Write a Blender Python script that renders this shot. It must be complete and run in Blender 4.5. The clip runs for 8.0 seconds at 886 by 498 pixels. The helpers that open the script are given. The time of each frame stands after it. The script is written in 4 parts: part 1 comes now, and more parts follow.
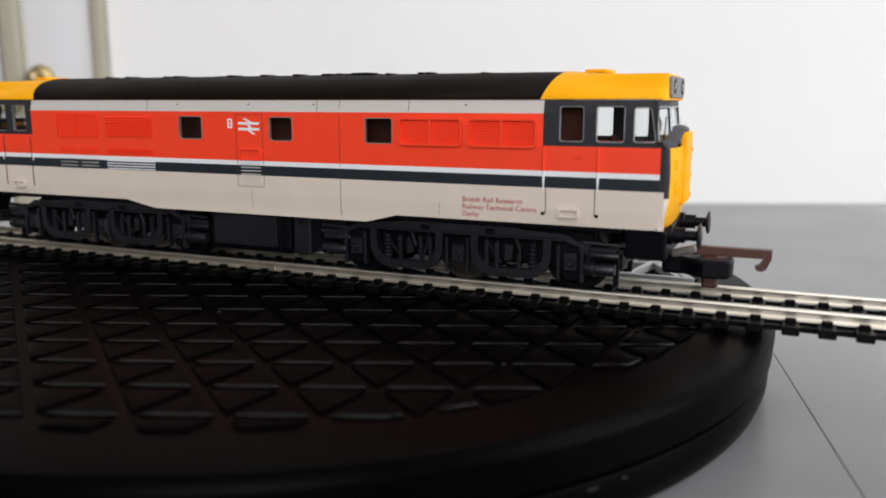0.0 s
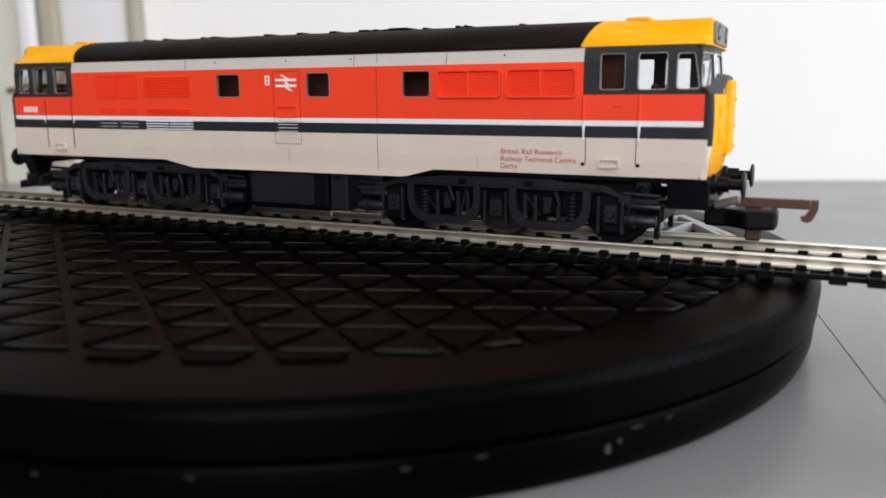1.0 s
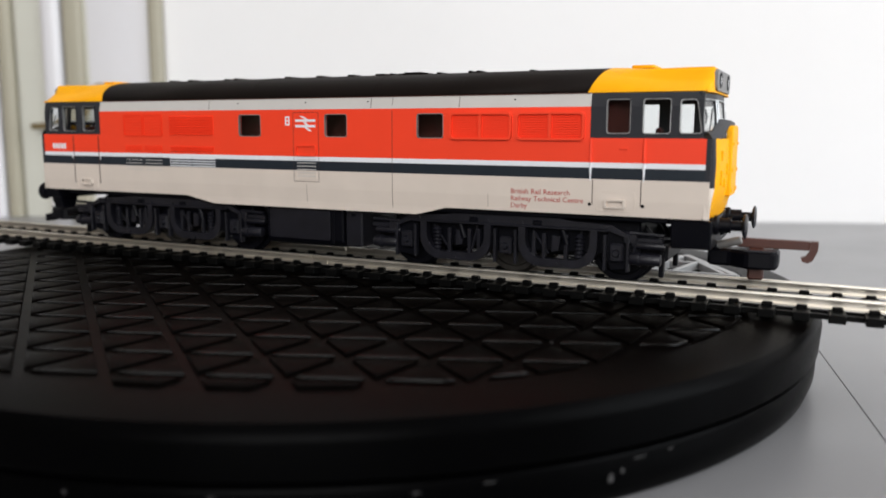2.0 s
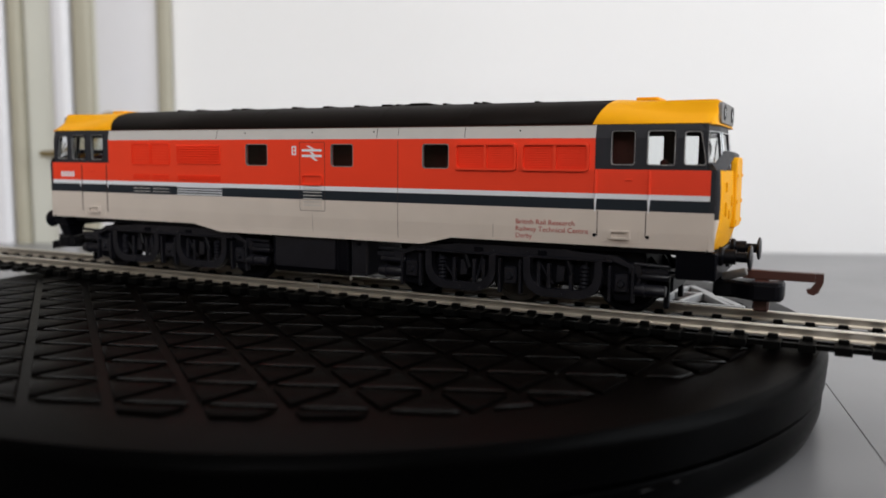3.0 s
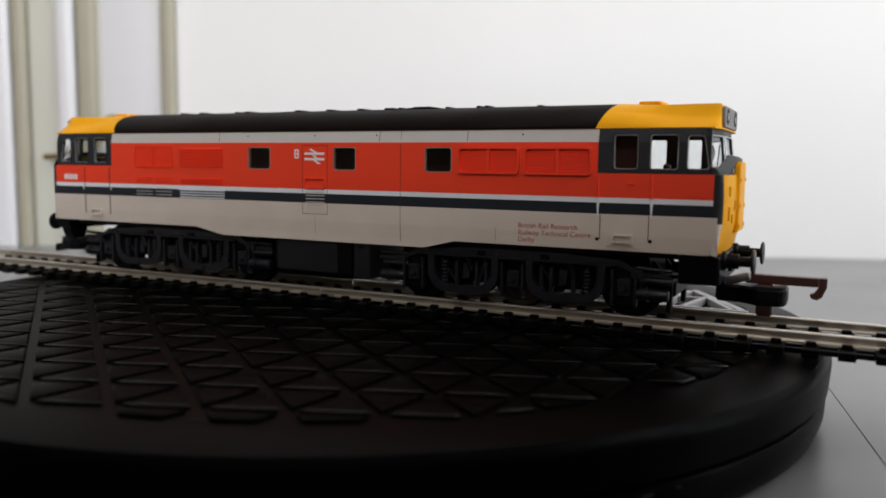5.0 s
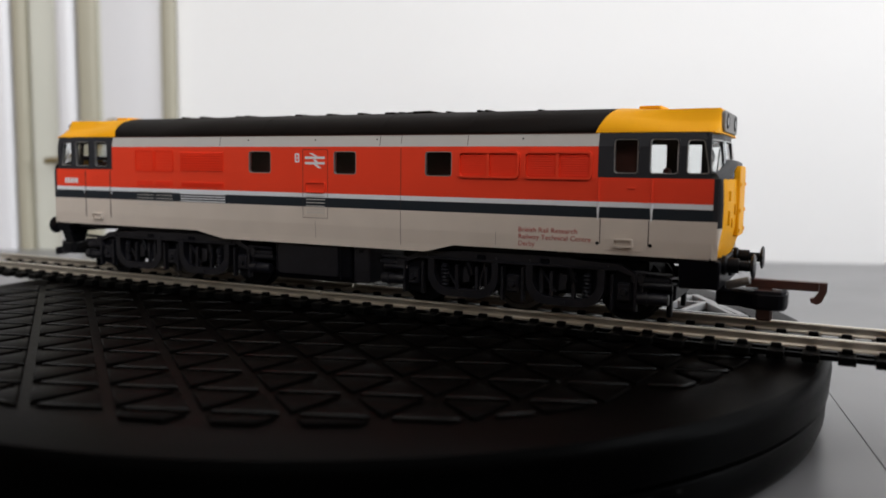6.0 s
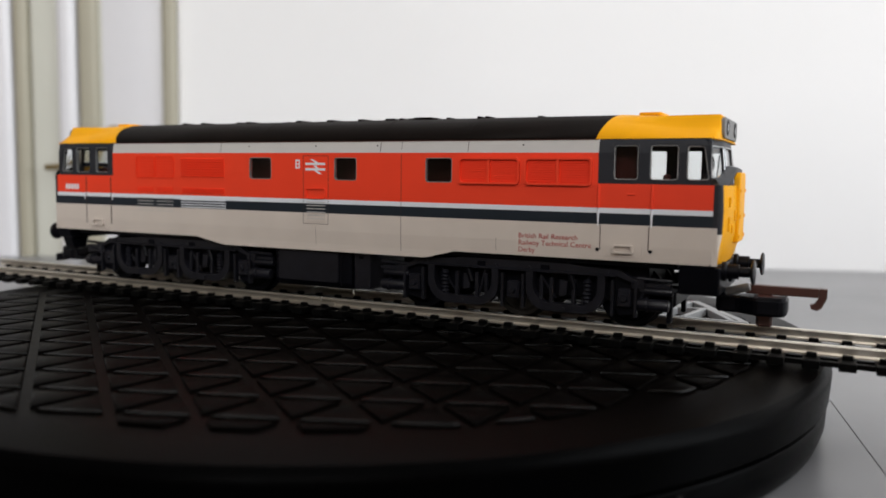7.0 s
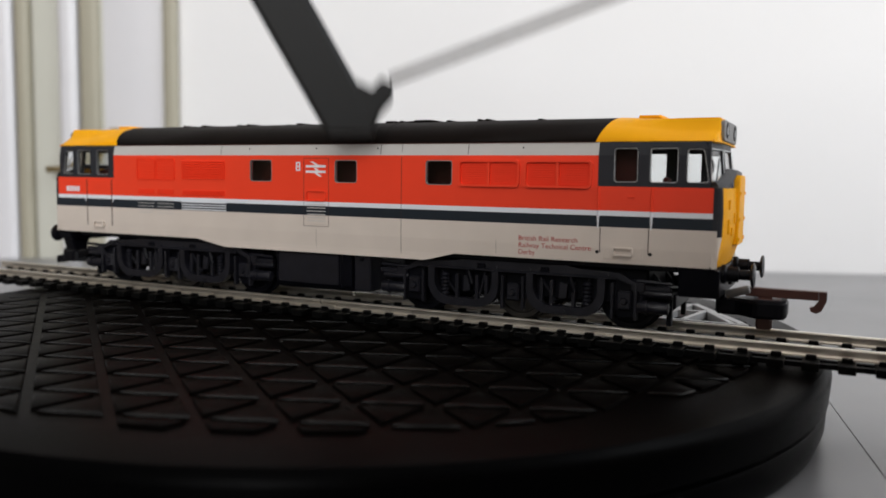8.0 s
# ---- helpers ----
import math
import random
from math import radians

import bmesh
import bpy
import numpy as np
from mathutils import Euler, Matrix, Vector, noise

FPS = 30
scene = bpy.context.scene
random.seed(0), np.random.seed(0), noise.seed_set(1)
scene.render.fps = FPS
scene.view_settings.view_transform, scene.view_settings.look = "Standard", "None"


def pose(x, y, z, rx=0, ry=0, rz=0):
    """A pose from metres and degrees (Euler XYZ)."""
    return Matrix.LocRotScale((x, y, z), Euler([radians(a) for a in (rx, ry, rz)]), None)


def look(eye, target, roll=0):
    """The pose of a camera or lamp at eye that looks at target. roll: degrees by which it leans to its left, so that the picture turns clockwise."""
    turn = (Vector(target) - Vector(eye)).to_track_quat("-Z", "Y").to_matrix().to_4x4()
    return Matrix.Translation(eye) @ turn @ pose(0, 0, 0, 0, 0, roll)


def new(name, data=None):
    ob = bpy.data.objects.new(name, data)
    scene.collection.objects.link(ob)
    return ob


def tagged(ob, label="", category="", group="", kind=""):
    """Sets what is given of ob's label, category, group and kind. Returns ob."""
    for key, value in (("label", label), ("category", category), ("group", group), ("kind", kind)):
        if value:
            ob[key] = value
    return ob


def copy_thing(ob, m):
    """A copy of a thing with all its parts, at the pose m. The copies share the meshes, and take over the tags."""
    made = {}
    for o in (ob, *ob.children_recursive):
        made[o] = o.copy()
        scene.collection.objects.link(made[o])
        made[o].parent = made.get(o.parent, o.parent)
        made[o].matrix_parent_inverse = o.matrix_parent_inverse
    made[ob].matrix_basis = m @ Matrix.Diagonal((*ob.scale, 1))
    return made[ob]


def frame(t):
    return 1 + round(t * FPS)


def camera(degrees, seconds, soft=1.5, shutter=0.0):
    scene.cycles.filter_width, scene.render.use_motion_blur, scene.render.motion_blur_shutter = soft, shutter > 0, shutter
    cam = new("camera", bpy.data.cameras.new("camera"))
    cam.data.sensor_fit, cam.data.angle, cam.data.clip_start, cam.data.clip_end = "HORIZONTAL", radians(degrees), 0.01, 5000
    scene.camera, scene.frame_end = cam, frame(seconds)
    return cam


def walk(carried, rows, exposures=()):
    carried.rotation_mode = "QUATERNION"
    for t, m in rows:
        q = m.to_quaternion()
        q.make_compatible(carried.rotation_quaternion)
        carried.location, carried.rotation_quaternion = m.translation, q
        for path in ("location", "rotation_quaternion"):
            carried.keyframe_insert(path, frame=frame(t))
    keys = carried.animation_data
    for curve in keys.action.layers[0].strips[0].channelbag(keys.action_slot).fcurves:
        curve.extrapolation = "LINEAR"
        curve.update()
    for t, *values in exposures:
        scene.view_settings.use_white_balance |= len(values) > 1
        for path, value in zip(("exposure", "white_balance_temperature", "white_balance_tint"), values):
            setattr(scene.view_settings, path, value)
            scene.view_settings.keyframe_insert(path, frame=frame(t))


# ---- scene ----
cam = camera(57.9, 8.0, soft=1.7, shutter=0.5)
# a small lens of 2.4 mm across, focused on the near half of the model
cam.data.dof.use_dof, cam.data.dof.focus_distance, cam.data.dof.aperture_fstop = True, 0.205, 13.5
Z0 = 0.025                      # rail top above the table


def eye(x, y, z, yaw, pitch, roll):
    """Eye in millimetres from the rail top at the model's centre."""
    return pose(x * 0.001, y * 0.001, z * 0.001 + Z0, 90 + pitch, roll, yaw)


walk(cam, [
    (0.0, eye(127.96, -192.91, 43.71, 22.73, -10.36, -0.06)),
    (0.5, eye(126.64, -194.23, 39.84, 23.59, -10.94, 0.3)),
    (1.0, eye(126.29, -194.16, 34.68, 24.8, -11.0, 0.31)),
    (1.5, eye(128.89, -199.62, 34.99, 25.39, -9.84, 0.03)),
    (3.0, eye(129.02, -200.46, 35.71, 26.05, -6.26, -0.52)),
    (3.5, eye(129.09, -200.19, 35.74, 26.17, -6.09, -0.56)),
    (4.0, eye(128.7, -199.8, 35.6, 26.15, -6.0, -0.65)),
    (4.5, eye(128.87, -200.09, 35.67, 26.23, -6.01, -0.68)),
    (6.0, eye(129.03, -200.38, 35.55, 26.27, -5.67, -0.73)),
    (6.5, eye(129.0, -200.57, 35.06, 26.25, -5.3, -0.82)),
    (7.0, eye(129.05, -200.61, 35.25, 26.27, -5.15, -0.79)),
    (7.5, eye(129.0, -200.38, 35.14, 26.29, -5.23, -0.82)),
    (8.0, eye(129.28, -200.77, 35.29, 26.32, -4.98, -0.84)),
], exposures=[(0.0, -0.36), (1.6, -0.2), (2.9, -0.38), (3.2, -0.34), (6.7, -0.28), (7.2, -0.38), (7.5, -0.4), (8.0, -0.34)])

# ---- light: daylight sky outside, through the window beside the table ----
world = bpy.data.worlds.new("sky")
scene.world = world
world.use_nodes = True
wn = world.node_tree.nodes
sky = wn.new("ShaderNodeTexSky")
sky.sky_type, sky.sun_disc = "NISHITA", False
sky.sun_elevation, sky.sun_rotation = radians(38), radians(120)
world.node_tree.links.new(sky.outputs[0], wn["Background"].inputs[0])
wn["Background"].inputs[1].default_value = 0.12

WALL_TURN = 23.0                # the back wall runs at this angle to the model
WT = radians(WALL_TURN)
WALL_U, WALL_N = Vector((math.cos(WT), math.sin(WT), 0)), Vector((-math.sin(WT), math.cos(WT), 0))
WALL_D = WALL_N.dot(Vector((0.118, 0.404, 0)))


def room(u, n, z):
    """A place by the wall's own axes: along it, out from it into the room, up from the table."""
    return WALL_U * u + WALL_N * (WALL_D - n) + Vector((0, 0, z))


ROOM = Matrix.Translation(room(0, 0, 0)) @ pose(0, 0, 0, 0, 0, WALL_TURN)   # x along the wall, -y into the room


def daylight(name, at, target, width, height, power, colour):
    lamp = bpy.data.lights.new(name, "AREA")
    lamp.shape, lamp.size, lamp.size_y, lamp.energy, lamp.color = "RECTANGLE", width, height, power, colour
    ob = new(name, lamp)
    ob.matrix_world = look(at, target)
    return ob


daylight("window_daylight", room(1.43, 0.85, 0.75), room(0.0, 0.80, 0.45), 1.1, 1.2, 29, (0.93, 0.97, 1.0))
daylight("rear_window_daylight", room(-0.05, 2.33, 0.85), room(-0.05, 0.3, 0.1), 1.3, 1.2, 44, (1.0, 0.985, 0.965))


# ---- materials ----
def material(name, colour, rough=0.5, metal=0.0, vary=0.12, scale=400.0, bump=0.1, fine=3000.0, spec=0.5, coat=0.0):
    """A painted, moulded or metal surface: colour with stains at one scale and grain at another."""
    m = bpy.data.materials.new(name)
    m.use_nodes = True
    nt = m.node_tree
    b = nt.nodes["Principled BSDF"]
    link, make = nt.links.new, nt.nodes.new
    co = make("ShaderNodeTexCoord")
    big, small = make("ShaderNodeTexNoise"), make("ShaderNodeTexNoise")
    big.inputs["Scale"].default_value, small.inputs["Scale"].default_value = scale, fine
    big.inputs["Detail"].default_value, small.inputs["Detail"].default_value = 5, 3
    for n in (big, small):
        link(co.outputs["Object"], n.inputs["Vector"])
    mix = make("ShaderNodeMix")
    mix.data_type = "RGBA"
    mix.inputs[6].default_value = (*[c * (1 - vary) for c in colour], 1)
    mix.inputs[7].default_value = (*[min(1, c * (1 + vary)) for c in colour], 1)
    link(big.outputs[0], mix.inputs[0])
    link(mix.outputs[2], b.inputs["Base Color"])
    span = make("ShaderNodeMapRange")
    span.inputs[3].default_value, span.inputs[4].default_value = max(0.03, rough - 0.1), min(1, rough + 0.1)
    link(small.outputs[0], span.inputs[0])
    link(span.outputs[0], b.inputs["Roughness"])
    b.inputs["Metallic"].default_value = metal
    b.inputs["Specular IOR Level"].default_value = spec
    b.inputs["Coat Weight"].default_value = coat
    if bump:
        bp = make("ShaderNodeBump")
        bp.inputs["Strength"].default_value, bp.inputs["Distance"].default_value = bump, 0.0002
        link(small.outputs[0], bp.inputs["Height"])
        link(bp.outputs[0], b.inputs["Normal"])
    return m


RED = material("red_paint", (0.83, 0.052, 0.017), 0.48, vary=0.05, scale=120, bump=0.04, spec=0.3)
# Same red paint; the recessed grilles' weaker sheen is put into a deeper colour.
RED_GRILLE = material("deeper_red_grille_paint", (0.81, 0.037, 0.010), 0.55, vary=0.05, scale=120, bump=0.03, spec=0.2)
CREAM = material("cream_paint", (0.60, 0.528, 0.468), 0.5, vary=0.07, scale=110, bump=0.05)
WHITE = material("white_paint", (0.72, 0.74, 0.78), 0.45, vary=0.04, bump=0.03)
STRIPE = material("dark_blue_grey_paint", (0.015, 0.02, 0.027), 0.45, vary=0.15, bump=0.04, spec=0.2)
PALE = material("pale_grey_paint", (0.50, 0.48, 0.46), 0.5, vary=0.06, scale=150, bump=0.05)
CAB_GREY = material("charcoal_cab_paint", (0.024, 0.025, 0.030), 0.45, vary=0.15, bump=0.04, spec=0.2)
YELLOW = material("warning_yellow_paint", (0.84, 0.375, 0.0022), 0.5, vary=0.07, scale=150, bump=0.05, spec=0.12)
ROOF = material("matt_black_roof_paint", (0.0062, 0.0042, 0.0034), 0.55, vary=0.45, scale=90, bump=0.08, spec=0.05)
CHASSIS = material("black_moulded_plastic", (0.0024, 0.0025, 0.0044), 0.42, vary=0.4, scale=200, bump=0.12, spec=0.12)
FRAME = material("dusty_black_plastic", (0.0078, 0.0078, 0.0115), 0.36, vary=0.75, scale=260, bump=0.3, spec=0.38)
HEAD_GREY = material("mid_grey_panel_paint", (0.17, 0.165, 0.16), 0.5, vary=0.1)
TRIM = material("dull_window_trim", (0.33, 0.32, 0.31), 0.35, metal=0.6, vary=0.2)
SILVER = material("silver_window_trim", (0.55, 0.56, 0.57), 0.35, metal=0.8, vary=0.1)
STEEL = material("nickel_silver_rail", (0.76, 0.72, 0.65), 0.42, metal=1.0, vary=0.12, scale=90, bump=0.0, fine=120)
WHEEL = material("blackened_wheel_steel", (0.07, 0.065, 0.06), 0.4, metal=0.9, vary=0.3)
LINK = material("dull_grey_plastic", (0.16, 0.155, 0.15), 0.4, vary=0.25)
BROWN = material("brown_coupling_plastic", (0.06, 0.018, 0.012), 0.45, vary=0.2, bump=0.06)
SEAT = material("dark_brown_cab_moulding", (0.026, 0.005, 0.0035), 0.6, vary=0.2, spec=0.08)
LETTER = material("red_lettering", (0.36, 0.014, 0.012), 0.5, vary=0.05, bump=0)
RUBBER = material("black_rubber", (0.0010, 0.0007, 0.0006), 0.36, vary=0.4, scale=60, bump=0.1, fine=1500, spec=0.010)
DISC = material("black_turntable_plastic", (0.0012, 0.0008, 0.0007), 0.33, vary=0.4, scale=40, bump=0.06, fine=1200, spec=0.013)
# Darker copy of the turntable black: the rim's shade is put into its colour.
RIM = material("satin_black_rim_shade", (0.0007, 0.0007, 0.0008), 0.33, vary=0.4, scale=60, bump=0.08, fine=900, spec=0.016)
PAD_EDGE = material("glossy_rubber_glint_edge", (0.001, 0.001, 0.001), 0.17, vary=0.4, scale=200, bump=0.03, spec=0.13)
SCUFF = material("pale_scuffed_plastic", (0.018, 0.017, 0.017), 0.7, vary=0.4)
SLEEPER = material("black_sleeper_plastic", (0.002, 0.002, 0.002), 0.45, vary=0.3, bump=0.1, spec=0.07)
LATTICE = material("pale_grey_plastic", (0.30, 0.30, 0.30), 0.45, vary=0.15)
TABLE = material("pale_grey_laminate", (0.19, 0.188, 0.193), 0.32, vary=0.09, scale=9, bump=0.0, fine=14, spec=0.6)
DIM_PLASTER = material("beige_wall_paint", (0.29, 0.245, 0.195), 0.85, vary=0.04, scale=5, bump=0.2, fine=200)
PLASTER = material("white_wall_paint", (0.75, 0.74, 0.74), 0.8, vary=0.025, scale=5, bump=0.25, fine=260)
GAP = material("dark_panel_gap", (0.03, 0.012, 0.009), 0.7, vary=0.1, bump=0.0)
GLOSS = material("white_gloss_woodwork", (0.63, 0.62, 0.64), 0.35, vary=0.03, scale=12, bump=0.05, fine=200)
# White woodwork turned from the light: its shade is put into these two colours.
HALF_SHADED_WOOD = material("half_shaded_white_woodwork", (0.53, 0.525, 0.465), 0.45, vary=0.05, scale=14, bump=0.05, fine=200)
SHADED_WOOD = material("shaded_white_woodwork", (0.33, 0.305, 0.235), 0.5, vary=0.08, scale=14, bump=0.05, fine=200)
BRASS = material("tarnished_brass", (0.34, 0.26, 0.13), 0.45, metal=1.0, vary=0.2)
CARPET = material("brown_carpet", (0.13, 0.10, 0.075), 0.95, vary=0.25, scale=30, bump=0.5, fine=400)
WOOD = material("table_leg_wood", (0.32, 0.22, 0.13), 0.5, vary=0.2, scale=20, bump=0.1, fine=300)
BLACK_ROD = material("black_metal_rod", (0.004, 0.004, 0.004), 0.5, vary=0.2, spec=0.2)
# For the added shade card; the brown warms the light it throws back.
CARD = material("brown_card", (0.24, 0.145, 0.08), 0.8, vary=0.1, scale=20, bump=0.1, fine=400)
CORD = material("grey_cord", (0.22, 0.21, 0.21), 0.8, vary=0.2)

GLASS = bpy.data.materials.new("clear_glazing")
GLASS.use_nodes = True
gb = GLASS.node_tree.nodes["Principled BSDF"]
gb.inputs["Base Color"].default_value = (0.93, 0.95, 0.95, 1)
gb.inputs["Roughness"].default_value, gb.inputs["Transmission Weight"].default_value, gb.inputs["IOR"].default_value = 0.04, 1.0, 1.2


# ---- mesh helpers; lengths in millimetres ----
def finish(name, bm, mats, parent=None, label="", smooth=None):
    """Links a bmesh as one mesh object, in metres, under its parent."""
    bmesh.ops.scale(bm, vec=(0.001,) * 3, verts=bm.verts)
    me = bpy.data.meshes.new(name)
    bm.to_mesh(me)
    bm.free()
    for m in (mats if isinstance(mats, (list, tuple)) else [mats]):
        me.materials.append(m)
    if smooth is not None:
        me.polygons.foreach_set("use_smooth", [True] * len(me.polygons))
        me.set_sharp_from_angle(angle=radians(smooth))
    ob = new(name, me)
    ob.parent = parent
    return tagged(ob, label)


def part(name, bm, mats, parent, label="", smooth=None):
    return finish(name, bm, mats, parent, label, smooth)


def empty(name, m=None, parent=None):
    ob = new(name)
    ob.empty_display_size = 0.01
    ob.parent = parent
    ob.matrix_basis = m or Matrix()
    return ob


def bevel(bm, width, segments=1, edges=None):
    bmesh.ops.bevel(bm, geom=edges or bm.edges[:], offset=width, segments=segments, affect="EDGES", profile=0.5, clamp_overlap=True)
    return bm


def box(x0, x1, y0, y1, z0, z1, r=0.0, bm=None):
    """A block between two corners, its edges eased by r."""
    own = bmesh.new()
    bmesh.ops.create_cube(own, size=1, matrix=Matrix.LocRotScale(((x0 + x1) / 2, (y0 + y1) / 2, (z0 + z1) / 2), None, (x1 - x0, y1 - y0, z1 - z0)))
    if r:
        bevel(own, r)
    return joined(bm, own)


def joined(bm, own):
    if bm is None:
        return own
    me = bpy.data.meshes.new("joining")
    own.to_mesh(me)
    own.free()
    bm.from_mesh(me)
    bpy.data.meshes.remove(me)
    return bm


def tube(a, b, r0, r1=None, n=16, bm=None, ease=0.0):
    """A round bar from a to b."""
    own = bmesh.new()
    a, b = Vector(a), Vector(b)
    m = Matrix.Translation((a + b) / 2) @ (b - a).to_track_quat("Z", "Y").to_matrix().to_4x4()
    bmesh.ops.create_cone(own, cap_ends=True, segments=n, radius1=r0, radius2=r0 if r1 is None else r1, depth=(b - a).length, matrix=m)
    if ease:
        bevel(own, ease, 2, [e for e in own.edges if len(e.link_faces) == 2 and any(len(f.verts) > 4 for f in e.link_faces)])
    return joined(bm, own)


def prism(points, lo, hi, axis="z", r=0.0, bm=None):
    """A flat outline, given in its own plane, drawn out from lo to hi along an axis."""
    own = bmesh.new()
    place = {"z": lambda a, b, c: (a, b, c), "y": lambda a, b, c: (a, c, b), "x": lambda a, b, c: (c, a, b)}[axis]
    low = [own.verts.new(place(a, b, lo)) for a, b in points]
    high = [own.verts.new(place(a, b, hi)) for a, b in points]
    own.faces.new(low)
    own.faces.new(high[::-1])
    n = len(points)
    for i in range(n):
        own.faces.new((low[i], high[i], high[(i + 1) % n], low[(i + 1) % n]))
    bmesh.ops.recalc_face_normals(own, faces=own.faces)
    if r:
        bevel(own, r)
    return joined(bm, own)


def round_rect(x0, x1, z0, z1, r, n=4):
    pts = []
    for cx, cz, a0 in ((x1 - r, z1 - r, 0), (x0 + r, z1 - r, 90), (x0 + r, z0 + r, 180), (x1 - r, z0 + r, 270)):
        pts += [(cx + r * math.cos(radians(a0 + 90 * i / n)), cz + r * math.sin(radians(a0 + 90 * i / n))) for i in range(n + 1)]
    return pts


def ring(outer, inner, lo, hi, axis="y", bm=None):
    """A frame between two outlines of equal count, drawn out from lo to hi."""
    own = bmesh.new()
    place = {"z": lambda a, b, c: (a, b, c), "y": lambda a, b, c: (a, c, b), "x": lambda a, b, c: (c, a, b)}[axis]
    loops = [[own.verts.new(place(a, b, c)) for a, b in line] for line, c in ((outer, lo), (outer, hi), (inner, hi), (inner, lo))]
    n = len(outer)
    for k in range(4):
        p, q = loops[k], loops[(k + 1) % 4]
        for i in range(n):
            own.faces.new((p[i], p[(i + 1) % n], q[(i + 1) % n], q[i]))
    bmesh.ops.recalc_face_normals(own, faces=own.faces)
    return joined(bm, own)


def lathe(profile, n=128, bm=None, axis="z"):
    """Turns an outline of (radius, height) about an axis."""
    own = bmesh.new()
    rows = []
    for r, h in profile:
        rows.append([own.verts.new((r * math.cos(2 * math.pi * i / n), r * math.sin(2 * math.pi * i / n), h)) for i in range(n)])
    for p, q in zip(rows, rows[1:]):
        for i in range(n):
            own.faces.new((p[i], p[(i + 1) % n], q[(i + 1) % n], q[i]))
    own.faces.new(rows[0][::-1])
    own.faces.new(rows[-1])
    bmesh.ops.recalc_face_normals(own, faces=own.faces)
    if axis == "y":
        bmesh.ops.rotate(own, verts=own.verts, cent=(0, 0, 0), matrix=Matrix.Rotation(radians(90), 3, "X"))
    if axis == "x":
        bmesh.ops.rotate(own, verts=own.verts, cent=(0, 0, 0), matrix=Matrix.Rotation(radians(90), 3, "Y"))
    return joined(bm, own)


def moved(bm, x=0, y=0, z=0):
    bmesh.ops.translate(bm, vec=(x, y, z), verts=bm.verts)
    return bm


# ---- the room ----
def structure(name, bm, mats, m=None, label="", category="", smooth=None):
    ob = finish(name, bm, mats, None, "", smooth)
    ob.matrix_basis = m or ROOM
    return tagged(ob, label, category, kind="structure")


HALF, LEFT, DEEP, FLOOR, TOP = 1450.0, 2150.0, 2350.0, -750.0, 1650.0


def build_room():
    structure("wall_back", box(-LEFT, HALF, 0, 120, FLOOR, TOP), PLASTER, label="plain white painted back wall behind the table", category="wall")
    structure("wall_side", box(-LEFT - 120, -LEFT, -DEEP, 120, FLOOR, TOP), DIM_PLASTER, label="plain beige painted side wall", category="wall")
    # wall with the window that gives the light: pieces round the opening
    w = box(HALF, HALF + 120, -250, 120, FLOOR, TOP)
    box(HALF, HALF + 120, -DEEP, -1450, FLOOR, TOP, bm=w)
    box(HALF, HALF + 120, -1450, -250, FLOOR, 100, bm=w)
    box(HALF, HALF + 120, -1450, -250, 1400, TOP, bm=w)
    structure("wall_window", w, PLASTER, label="white painted wall round a window opening", category="wall")
    r = box(-LEFT - 120, -750, -DEEP - 120, -DEEP, FLOOR, TOP)
    box(650, HALF + 120, -DEEP - 120, -DEEP, FLOOR, TOP, bm=r)
    box(-750, 650, -DEEP - 120, -DEEP, FLOOR, 200, bm=r)
    box(-750, 650, -DEEP - 120, -DEEP, 1500, TOP, bm=r)
    structure("wall_rear", r, DIM_PLASTER, label="beige painted wall with a second window opening", category="wall")
    structure("ceiling", box(-LEFT - 120, HALF + 120, -DEEP - 120, 120, TOP, TOP + 60), PLASTER, label="white painted ceiling", category="ceiling")
    structure("floor", box(-LEFT - 120, HALF + 120, -DEEP - 120, 120, FLOOR - 60, FLOOR), CARPET, label="brown carpeted floor", category="floor")


def build_panelling():
    """White woodwork beside the plain wall, shade on its steps painted in beige: (from, to, depth, paint)."""
    trim = empty("door_frame", ROOM)
    tagged(trim, "white door woodwork in upright strips, its shade painted beige", "door frame", kind="structure")
    strips = [(-191, -181.5, 9, SHADED_WOOD, "moulding"), (-235.5, -192, 5, GLOSS, "stile"), (-250.5, -237, 10, SHADED_WOOD, "moulding"), (-264.5, -251.5, 13, GLOSS, "stile"),
              (-285.5, -265.5, 7, HALF_SHADED_WOOD, "stile"), (-296.5, -286.5, 11, SHADED_WOOD, "moulding"), (-330, -297.5, 13, GLOSS, "stile"), (-345, -331, 9, SHADED_WOOD, "moulding"),
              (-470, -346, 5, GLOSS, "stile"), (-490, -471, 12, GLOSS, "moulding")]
    shift = 3.5
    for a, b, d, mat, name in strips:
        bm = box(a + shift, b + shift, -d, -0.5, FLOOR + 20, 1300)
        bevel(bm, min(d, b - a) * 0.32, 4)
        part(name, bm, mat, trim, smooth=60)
    part("backing", box(-486, -179, -4.5, -0.4, FLOOR + 21, 1299), HALF_SHADED_WOOD, trim)
    part("head_rail", box(-500, -180, -16, -0.5, 1302, 1380, 2), GLOSS, trim)


